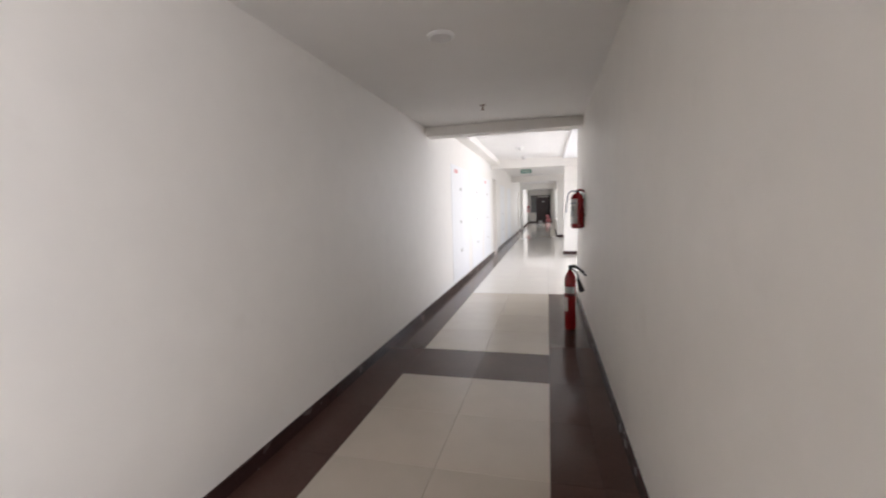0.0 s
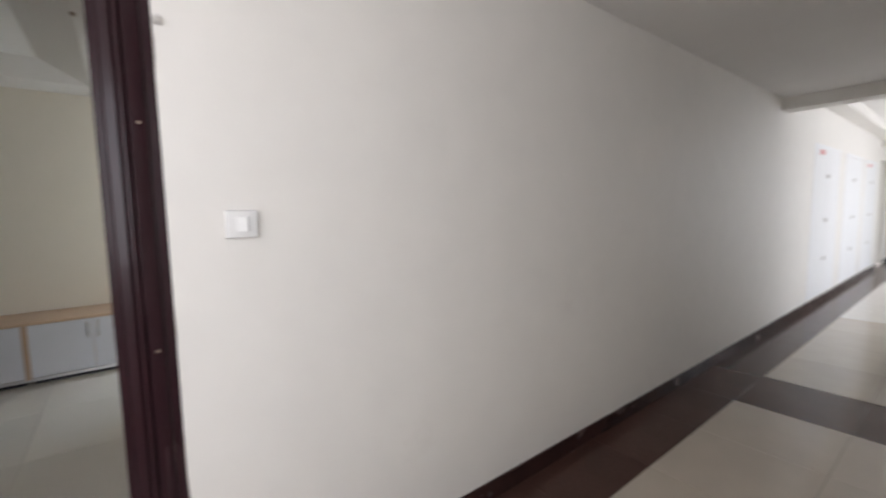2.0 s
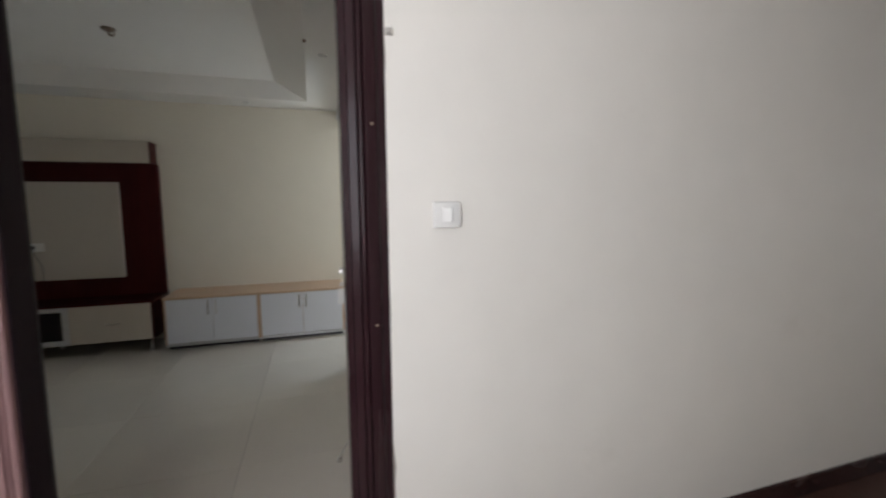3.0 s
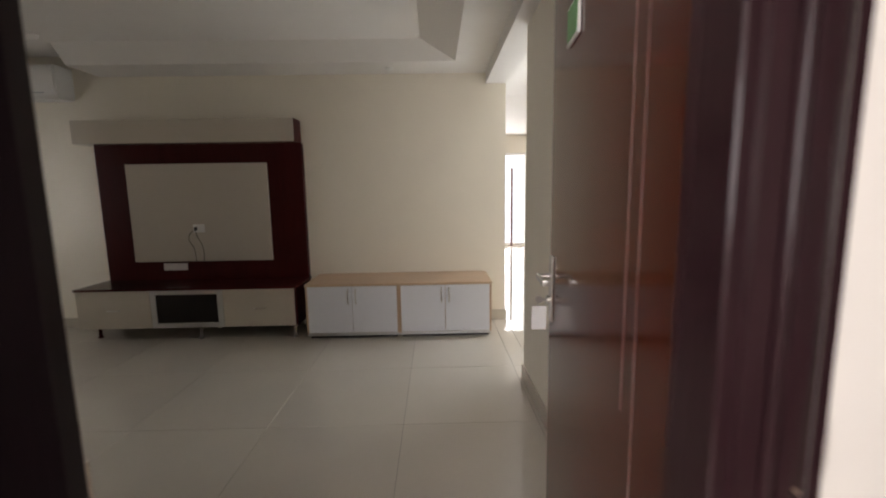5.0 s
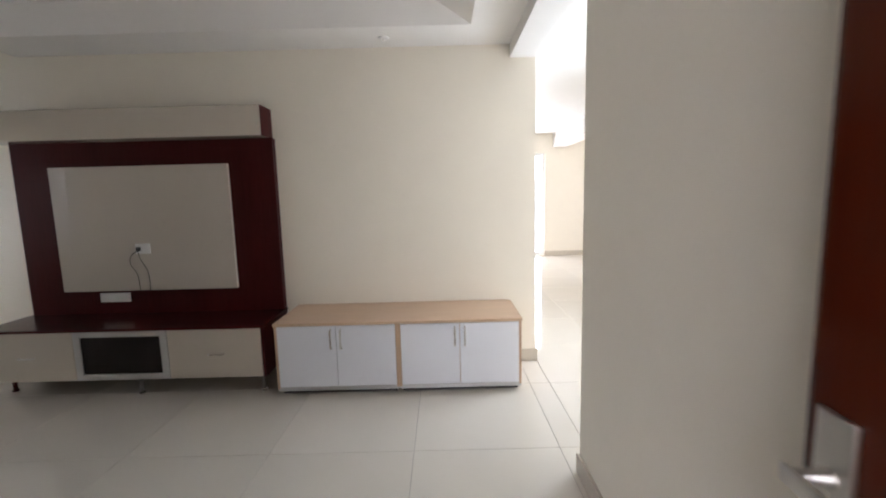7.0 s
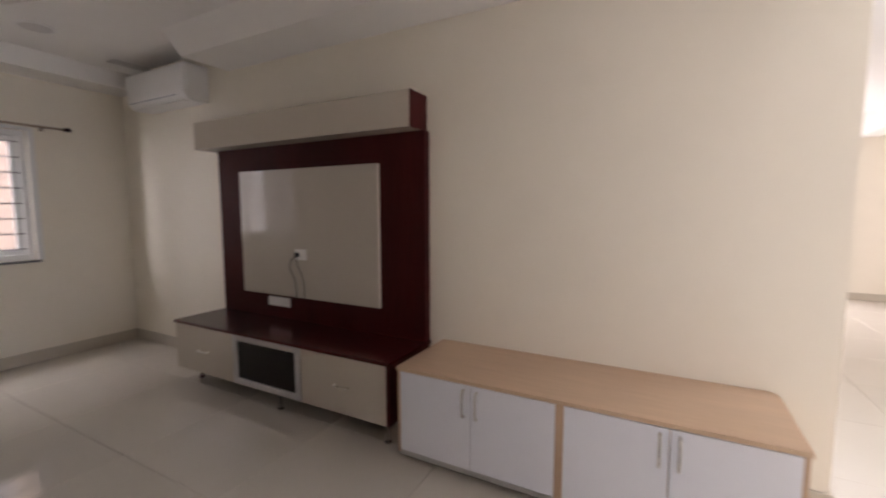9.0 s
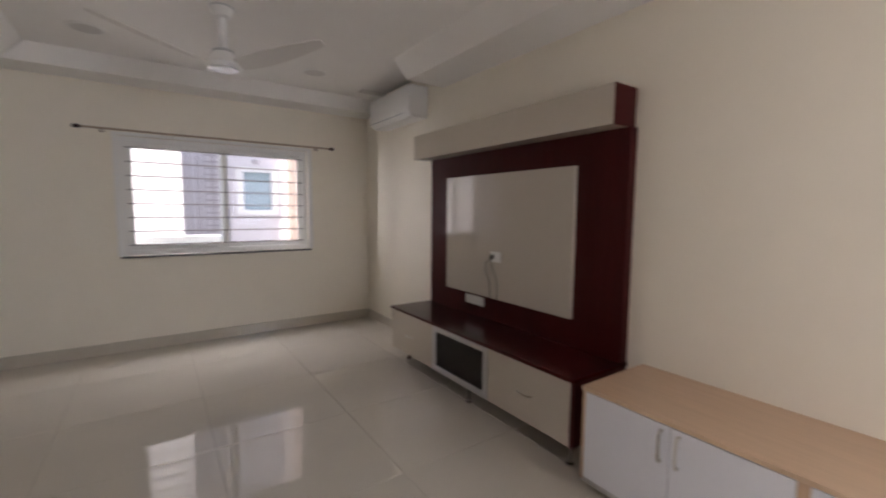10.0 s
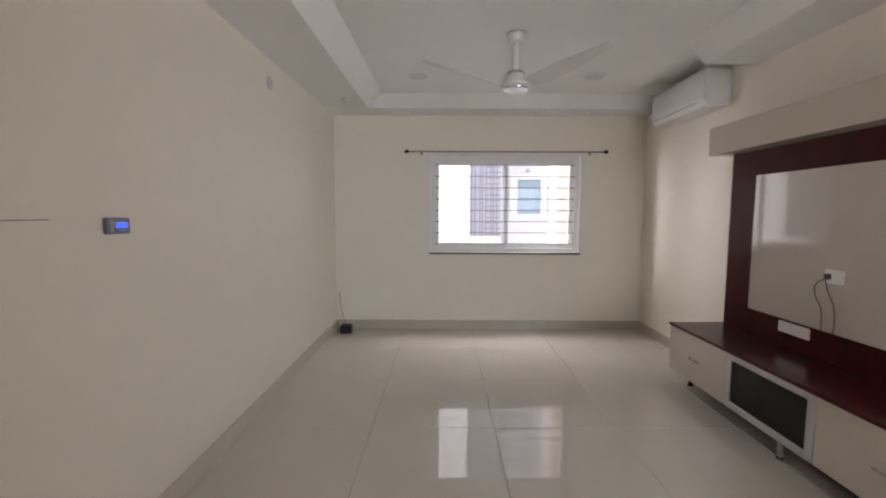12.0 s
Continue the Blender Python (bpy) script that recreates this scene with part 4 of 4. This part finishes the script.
fan = thing("ceiling_fan", FANX, FANY, TRAY, "white three-bladed ceiling fan at rest", "ceiling fan")
m = pose(FANX, FANY, 0)
part("canopy", lathe(bmesh.new(), [(0.070, 2.678), (0.068, 2.668), (0.050, 2.622), (0.020, 2.612)], m, 24), PLASTIC_WHITE, fan, smooth=True)
part("canopy_ring", lathe(bmesh.new(), [(0.074, 2.6795), (0.074, 2.670), (0.066, 2.668)], m, 24), ALU, fan, smooth=True)
part("downrod", lathe(bmesh.new(), [(0.026, 2.41), (0.024, 2.63)], m, 14), PLASTIC_WHITE, fan, smooth=True)
part("lower_cup", lathe(bmesh.new(), [(0.030, 2.425), (0.060, 2.412), (0.066, 2.402), (0.062, 2.396)], m, 22), ALU, fan, smooth=True)
motor = part("motor", lathe(bmesh.new(), [(0.060, 2.397), (0.076, 2.380), (0.092, 2.352), (0.108, 2.330), (0.112, 2.316), (0.102, 2.302), (0.080, 2.296)], m, 32), PLASTIC_WHITE, fan, smooth=True)
part("motor_cap", lathe(bmesh.new(), [(0.088, 2.299), (0.086, 2.288), (0.050, 2.280)], m, 28), ALU, fan, smooth=True)
for a in (15.8, 135.8, 255.8):
    bb = bmesh.new()
    top_v, bot_v = [], []
    n = 14
    for i in range(n + 1):
        t = i / n
        r = 0.11 + 0.58 * t
        half = 0.040 + 0.042 * math.sin(math.pi * min(1.0, t * 0.9 + 0.12)) * (1 - 0.35 * t)
        if t > 0.94:
            half *= 0.75
        tilt = radians(6 * t - 15)
        for sgn in (-1, 1):
            z = 2.318 + 0.105 * t ** 1.15 + sgn * half * math.sin(tilt)
            p = Vector((r, sgn * half * math.cos(tilt), z))
            q = m @ pose(0, 0, 0, 0, 0, a)
            top_v.append(bb.verts.new(q @ (p + Vector((0, 0, 0.002)))))
            bot_v.append(bb.verts.new(q @ (p - Vector((0, 0, 0.002)))))
    for i in range(n):
        k = 2 * i
        bb.faces.new((top_v[k], top_v[k + 1], top_v[k + 3], top_v[k + 2]))
        bb.faces.new((bot_v[k], bot_v[k + 2], bot_v[k + 3], bot_v[k + 1]))
        bb.faces.new((top_v[k], top_v[k + 2], bot_v[k + 2], bot_v[k]))
        bb.faces.new((top_v[k + 1], bot_v[k + 1], bot_v[k + 3], top_v[k + 3]))
    bb.faces.new((top_v[0], bot_v[0], bot_v[1], top_v[1]))
    bb.faces.new((top_v[-2], top_v[-1], bot_v[-1], bot_v[-2]))
    part("blade", bb, FAN_BLADE, fan, smooth=True)
for x, y in ((-1.30, -4.35), (-2.95, -4.35)):
    dl = thing("recessed_downlight", x, y, TRAY, "round white recessed ceiling light, switched off", "ceiling light", "recessed lights in the tray")
    part("trim", lathe(bmesh.new(), [(0.118, TRAY), (0.115, TRAY - 0.005), (0.095, TRAY - 0.007)], pose(x, y, 0), 28), PLASTIC_WHITE, dl, smooth=True)
    part("lens", lathe(bmesh.new(), [(0.095, TRAY - 0.003), (0.092, TRAY - 0.008), (0.045, TRAY - 0.009)], pose(x, y, 0), 24), LABEL_PALE, dl, smooth=True)

hk = thing("ceiling_hook_plate", -2.39, -1.46, TRAY, "brown metal cover plate with a hook on the ceiling", "ceiling hook")
part("plate", lathe(bmesh.new(), [(0.045, TRAY), (0.043, TRAY - 0.010), (0.030, TRAY - 0.016)], pose(-2.39, -1.46, 0), 20), BRASS, hk, smooth=True)
part("hook", tube(bmesh.new(), smooth_path([(-2.39, -1.46, TRAY - 0.014), (-2.39, -1.455, TRAY - 0.040), (-2.385, -1.435, TRAY - 0.050), (-2.38, -1.42, TRAY - 0.036)]), 0.006), BRASS, hk, smooth=True)
cw = thing("wire_outlet", -1.82, -0.128, SOFFIT, "small brown wire outlet at the edge of the soffit", "wire outlet")
part("cap", lathe(bmesh.new(), [(0.013, SOFFIT), (0.013, SOFFIT - 0.010), (0.006, SOFFIT - 0.018)], pose(-1.82, -0.128, 0), 14), BRASS, cw, smooth=True)
dc = thing("cover_disc", -2.08, 0.0, SOFFIT, "flat round white cover disc on the soffit", "cover disc")
part("disc", lathe(bmesh.new(), [(0.036, SOFFIT), (0.034, SOFFIT - 0.005), (0.012, SOFFIT - 0.007)], pose(-2.08, 0.0, 0), 20), LABEL_PALE, dc, smooth=True)

# ---- air conditioner ----
ac = thing("air_conditioner", TV_X, -4.37, 2.30, "white split air conditioner mounted under the ceiling pocket", "air conditioner")
AY0, AY1 = -4.74, -3.875
prof = [(0.0, 2.300), (0.14, 2.292), (0.185, 2.306), (0.213, 2.346), (0.220, 2.400), (0.220, 2.560), (0.212, 2.590), (0.190, 2.598), (0.0, 2.600)]
ab = bmesh.new()
e0 = [ab.verts.new((TV_X + dx, AY0, z)) for dx, z in prof]
e1 = [ab.verts.new((TV_X + dx, AY1, z)) for dx, z in prof]
ab.faces.new(e0)
ab.faces.new(e1)
for i in range(len(prof)):
    ab.faces.new((e0[i], e0[(i + 1) % len(prof)], e1[(i + 1) % len(prof)], e1[i]))
body = part("body", ab, PLASTIC_WHITE, ac, smooth=True)
part("louvre", boxed(TV_X + 0.10, TV_X + 0.196, AY0 + 0.05, AY1 - 0.05, 2.290, 2.302, bevel=0.002), PLASTIC_WHITE, ac, "white air outlet flap")
part("front_seam", boxed(TV_X + 0.190, TV_X + 0.2145, AY0 + 0.02, AY1 - 0.10, 2.340, 2.344), PLASTIC_GREY, ac)
part("end_cap", boxed(TV_X + 0.001, TV_X + 0.20, AY1, AY1 + 0.012, 2.315, 2.590, bevel=0.006, seg=2), PLASTIC_WHITE, ac)

# ---- window of the living room ----
wl = thing("window_living", -2.27, BACK_Y, 0.93, "white sliding window with steel bars and clear panes", "window")
tagged(wl, kind="structure")
X0, X1, Z0, Z1 = -3.15, -1.39, 0.93, 2.07
yo, yi = BACK_Y - 0.13, BACK_Y - 0.05
fr = bmesh.new()
for a, b, c, d in ((X0, X0 + 0.05, Z0, Z1), (X1 - 0.05, X1, Z0, Z1), (X0 + 0.05, X1 - 0.05, Z0, Z0 + 0.05), (X0 + 0.05, X1 - 0.05, Z1 - 0.05, Z1)):
    box(fr, a, b, yo, yi, c, d, bevel=0.003)
part("window_frame", fr, UPVC, wl)


def sash(x0, x1, y0, y1):
    sb = bmesh.new()
    w = 0.052
    for a, b, c, d in ((x0, x0 + w, Z0 + 0.045, Z1 - 0.045), (x1 - w, x1, Z0 + 0.045, Z1 - 0.045), (x0 + w, x1 - w, Z0 + 0.045, Z0 + 0.10), (x0 + w, x1 - w, Z1 - 0.10, Z1 - 0.045)):
        box(sb, a, b, y0, y1, c, d, bevel=0.003)
    s = part("sash", sb, UPVC, wl)
    p = part("pane", boxed(x0 + w - 0.004, x1 - w + 0.004, (y0 + y1) / 2 - 0.002, (y0 + y1) / 2 + 0.002, Z0 + 0.096, Z1 - 0.096), GLASS, s, "clear glass pane")
    p.visible_shadow = False


sash(-2.315, X1 - 0.045, yo + 0.044, yo + 0.072)
sash(X0 + 0.045, -2.235, yo + 0.010, yo + 0.038)
part("sill", boxed(X0 - 0.02, X1 + 0.02, BACK_Y - 0.05, BACK_Y + 0.022, Z0 - 0.022, Z0 - 0.001, bevel=0.002), GRANITE, wl, "dark granite sill edge")
tr = bmesh.new()
for a, b, c, d in ((X0 - 0.045, X0, Z0, Z1 + 0.03), (X1, X1 + 0.042, Z0, Z1 + 0.03), (X0, X1, Z1, Z1 + 0.03)):
    box(tr, a, b, BACK_Y - 0.002, BACK_Y + 0.008, c, d, bevel=0.002)
part("trim", tr, UPVC, wl)
for i in range(8):
    z = 1.030 + i * 0.1343
    part("bar", boxed(X0 + 0.05, X1 - 0.05, yi - 0.012, yi - 0.004, z - 0.006, z + 0.006), DARK_BAR, wl)
for z, nm in ((1.10, "bolt"), (1.90, "bolt")):
    part(nm, boxed(X1 - 0.06, X1 - 0.045, yi, yi + 0.012, z - 0.05, z + 0.05, bevel=0.003), PLASTIC_WHITE, wl)

rod = thing("curtain_rod", -2.26, BACK_Y + 0.05, 2.112, "thin brown metal curtain rod without curtains", "curtain rod")
part("pole", tube(bmesh.new(), [(-3.40, BACK_Y + 0.055, 2.112), (-1.13, BACK_Y + 0.055, 2.112)], 0.010, 12), ROD_METAL, rod, smooth=True)
for x in (-3.42, -1.11):
    part("finial", lathe(bmesh.new(), [(0.010, -0.028), (0.018, -0.015), (0.018, 0.015), (0.010, 0.028)], pose(x, BACK_Y + 0.055, 2.112, 0, 90, 0), 14), FRAME_WOOD, rod, smooth=True)
for x in (-3.25, -1.28):
    bk = boxed(x - 0.010, x + 0.010, BACK_Y, BACK_Y + 0.048, 2.100, 2.112, bevel=0.002)
    box(bk, x - 0.014, x + 0.014, BACK_Y, BACK_Y + 0.006, 2.080, 2.130, bevel=0.002)
    part("bracket", bk, BRASS, rod)

# ---- living room wall with the meter ----
WX = WALL_IN - 0.030
mt = thing("energy_meter", WX, -1.97, 1.345, "small grey meter with a lit blue display on the wall", "meter")
mb = part("case", boxed(WX - 0.020, WX, -2.015, -1.900, 1.312, 1.376, bevel=0.006, seg=2), PLASTIC_GREY, mt, smooth=True)
part("display", boxed(WX - 0.0215, WX - 0.020, -2.002, -1.941, 1.336, 1.357), METER_GLOW, mt, "glowing blue display")
part("display_end", boxed(WX - 0.0222, WX - 0.0215, -2.0015, -1.994, 1.338, 1.355), LABEL_PALE, mt, "pale end of the display")
part("print_bar", boxed(WX - 0.0206, WX - 0.020, -1.994, -1.951, 1.3235, 1.3290), LABEL_GREY, mt, "grey line of small print")
part("key_pad", boxed(WX - 0.0208, WX - 0.020, -1.932, -1.912, 1.322, 1.366, bevel=0.0003), LABEL_GREY, mt, "grey side panel")
pt = thing("wall_patch", WX, -3.50, 2.36, "round plastic cover plate on the wall", "cover plate")
part("disc", lathe(bmesh.new(), [(0.048, 0), (0.048, 0.006), (0.030, 0.012)], pose(WX, -3.50, 2.355, 0, -90, 0), 24), LABEL_PALE, pt, smooth=True)
st = thing("cable_strip", WX, -1.40, 1.376, "cream flush wall panel with a thin grey cable strip", "cable strip")
part("strip", boxed(WX - 0.0035, WX - 0.0015, -1.686, -1.10, 1.3705, 1.3735), PLASTIC_GREY, st)
part("cover_panel", boxed(WX - 0.0015, WX, -1.771, -1.10, 1.300, 1.403, bevel=0.0005), PAINT_ROOM, st, "cream painted flush cover panel")
ro = thing("black_box", -0.40, -5.09, 0, "small black plastic device on the floor in the corner", "device")
part("case", boxed(-0.475, -0.345, -5.15, -5.04, 0.0, 0.085, bevel=0.012, seg=2), PLASTIC_DARK, ro, smooth=True)
part("lid", boxed(-0.465, -0.355, -5.14, -5.05, 0.085, 0.10, bevel=0.005), PLASTIC_DARK, ro)
part("cable", tube(bmesh.new(), smooth_path([(-0.39, -5.14, 0.09), (-0.34, -5.20, 0.20), (-0.30, -5.27, 0.32), (-0.285, -5.285, 0.45)]), 0.003), PLASTIC_GREY, ro, smooth=True)
for x, y in ((-0.55, -4.60), (-3.72, -0.75)):
    sp = thing("soffit_sensor", x, y, SOFFIT, "small white sprinkler cap on the soffit", "sprinkler", "sprinkler caps on the soffit")
    part("cap", lathe(bmesh.new(), [(0.040, SOFFIT), (0.038, SOFFIT - 0.008), (0.014, SOFFIT - 0.012)], pose(x, y, 0), 20), PLASTIC_WHITE, sp, smooth=True)
    part("tip", lathe(bmesh.new(), [(0.010, SOFFIT - 0.010), (0.008, SOFFIT - 0.024)], pose(x, y, 0), 12), PLASTIC_WHITE, sp, smooth=True)

# ---- dining hall: balcony door and a framed opening ----
bd = thing("balcony_door", -10.1, 1.18, 0.02, "white framed glass balcony door", "door")
tagged(bd, kind="structure")
fb = bmesh.new()
for a, b, c, d in ((0.40, 0.46, 0.02, 2.3), (1.89, 1.95, 0.02, 2.3), (1.15, 1.21, 0.08, 2.24), (0.46, 1.89, 2.24, 2.3), (0.46, 1.89, 0.02, 0.08)):
    box(fb, -10.12, -10.06, a, b, c, d, bevel=0.004)
part("door_frame", fb, UPVC, bd)
pf = thing("wooden_post", -9.95, 1.56, 0, "narrow dark red wooden post beside the balcony door", "post")
part("post", boxed(-9.98, -9.92, 1.52, 1.58, 0, 1.93, bevel=0.004), WINDOW_WOOD, pf)

# ---- outside ----
structure("backdrop", boxed(-16.2, -16.0, -5, 9, -6, 8), HAZE, "pale hazy sky beyond the balcony", "sky")
structure("ground", boxed(-400, 400, -400, 400, -12.3, -12.0), GROUND, "dusty bare ground around the building", "ground")
nb = thing("neighbour_building", -2.3, -11.5, -12, "pale plastered apartment building close outside the window", "building")
FY = -10.2
part("wall", wall_with_holes(bmesh.new(), "y", FY - 0.3, 0.3, -14.0, 14.0, -12, 9.0, [(-3.815, -3.25, 1.37, 2.19), (6.0, 7.2, 0.6, 2.2)]), FACADE, nb)
part("pilaster", boxed(-4.46, -4.165, FY, FY + 0.25, -12, 9.0), FACADE_PEACH, nb, "peach plaster pilaster")
part("bay", boxed(-2.06, 0.85, FY, FY + 1.33, -12, 9.0), BAY_WHITE, nb, "white projecting bay")
# block added beside the bay, met only in reflections, which it darkens
part("reflection_dimmer", boxed(0.85, 4.2, FY, FY + 1.22, -12, 9.0), REFLECTION_DIMMER, nb, "added dark strip beside the bay, dims its mirrored view")
part("roof", boxed(-14.2, 14.2, FY - 12, FY + 0.5, 9.0, 9.3), FACADE, nb)
wf = bmesh.new()
for a, b, c, d in ((-3.93, -3.815, 1.267, 2.293), (-3.25, -3.11, 1.267, 2.293), (-3.815, -3.25, 1.267, 1.37), (-3.815, -3.25, 2.19, 2.293)):
    box(wf, a, b, FY, FY + 0.06, c, d)
wo = part("window", wf, UPVC, nb, "white banded window surround")
part("pane", boxed(-3.815, -3.25, FY - 0.10, FY - 0.08, 1.37, 2.19), GLASS_BLUE, wo, "bluish window pane")
part("vent_box", boxed(-3.55, -3.44, FY, FY + 0.10, 2.36, 2.45, bevel=0.01), FACADE_GREY, nb)
scr = part("screen", boxed(-2.95, -2.12, FY, FY + 0.05, -12, 9.0), FACADE, nb, "pale perforated service screen")
for i in range(9):
    x = -2.90 + i * 0.085 + (0.03 if i % 3 else 0.0)
    part("slat", boxed(x, x + 0.022, FY + 0.05, FY + 0.09, -2.0, 6.0), FACADE_GREY, scr)
for i in range(30):
    z = -0.4 + i * 0.13
    part("slat", boxed(-2.88, -2.50, FY + 0.05, FY + 0.08, z, z + 0.028), FACADE_GREY, scr)

lg = structure("window_ledge", boxed(-2.60, -1.30, -5.95, -5.50, 0.42, 0.50, bevel=0.004), BAY_WHITE, "white concrete ledge under the living room window", "ledge")
ou = thing("outdoor_unit", -1.88, -5.74, 0.50, "white outdoor air conditioner unit on the ledge below the window", "air conditioner")
part("case", boxed(-2.26, -1.50, -5.90, -5.58, 0.53, 1.090, bevel=0.012, seg=2), PLASTIC_WHITE, ou, smooth=True)
for x in (-2.12, -1.64):
    part("foot", boxed(x - 0.03, x + 0.03, -5.88, -5.62, 0.50, 0.53), PLASTIC_GREY, ou)

# ---- floor tiles ----
PIECES = {}


def tile(parent, mat, x0, x1, y0, y1, gap=0.0022):
    """One floor tile; tiles of one size share a mesh."""
    gap = 0.0012 if mat is TILE_DARK else gap
    w, d = round(x1 - x0 - gap, 3), round(y1 - y0 - gap, 3)
    if w < 0.02 or d < 0.02:
        return
    k = (w, d, mat.name)
    if k not in PIECES:
        me = bpy.data.meshes.new("tile")
        b = bmesh.new()
        e = 0.0012
        lo = [b.verts.new(p) for p in ((-w / 2, -d / 2, -0.008), (w / 2, -d / 2, -0.008), (w / 2, d / 2, -0.008), (-w / 2, d / 2, -0.008))]
        md = [b.verts.new((v.co.x, v.co.y, -e)) for v in lo]
        hi = [b.verts.new((v.co.x - math.copysign(e, v.co.x), v.co.y - math.copysign(e, v.co.y), 0)) for v in lo]
        for r0, r1 in ((lo, md), (md, hi)):
            for i in range(4):
                b.faces.new((r0[i], r0[(i + 1) % 4], r1[(i + 1) % 4], r1[i]))
        b.faces.new(hi)
        b.to_mesh(me)
        b.free()
        me.materials.append(mat)
        PIECES[k] = me
    ob = new("tile", PIECES[k])
    ob.location = ((x0 + x1) / 2, (y0 + y1) / 2, 0)
    ob.parent = parent


def tiled(parent, mat, x0, x1, y0, y1, ox, oy, size):
    xs = sorted({x0, x1, *[ox + size * i for i in range(-60, 61) if x0 < ox + size * i < x1]})
    ys = sorted({y0, y1, *[oy + size * i for i in range(-60, 61) if y0 < oy + size * i < y1]})
    for a, b in zip(xs, xs[1:]):
        for c, d in zip(ys, ys[1:]):
            tile(parent, mat, a, b, c, d)


tiled(floor_room, TILE_ROOM, TV_X, WALL_IN - 0.030, BACK_Y, 0.40, -1.08, -0.545, 0.8)
floor_dining = structure("floor_dining", boxed(-9.9, -2.6, 0.5, 5.9, -0.012, -0.0035), GROUT, "cream vitrified tile floor of the dining hall", "floor")
tiled(floor_dining, TILE_ROOM, -10.0, -2.46, 0.40, 6.0, -1.08, -0.545, 0.8)
tiled(floor_dining, TILE_ROOM, -10.0, TV_X - 0.16, -1.5, 0.40, -1.08, -0.545, 0.8)
# corridor: pale panes of four tiles between dark bands
tiled(floor_corr, TILE_DARK, 0.0, 0.354, -6.0, 14.0, 0.0, 3.379, 0.61)
tiled(floor_corr, TILE_DARK, 1.575, CORR_W, -6.0, 6.857, 0.0, 3.379, 0.61)
tiled(floor_corr, TILE_DARK, 0.354, 1.575, 3.379, 4.038, 0.964, 0.0, 5.0)
tiled(floor_corr, TILE_DARK, 0.354, 1.575, -2.61, -1.95, 0.964, 0.0, 5.0)
tiled(floor_corr, TILE_PALE, 0.354, 1.575, -6.0, -2.61, 0.964, -2.61, 0.61)
tiled(floor_corr, TILE_PALE, 0.354, 1.575, -1.95, 3.379, 0.964, 2.769, 0.61)
tiled(floor_corr, TILE_PALE, 0.354, 1.575, 4.038, 6.857, 0.964, 4.038, 0.705)
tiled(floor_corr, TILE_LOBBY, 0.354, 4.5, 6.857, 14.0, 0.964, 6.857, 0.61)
bm = boxed(0.0, 0.352, 14.0, 37.2, -0.003, 0.0)
structure("floor_band_far", bm, TILE_DARK, "dark brown polished band along the far corridor", "floor")
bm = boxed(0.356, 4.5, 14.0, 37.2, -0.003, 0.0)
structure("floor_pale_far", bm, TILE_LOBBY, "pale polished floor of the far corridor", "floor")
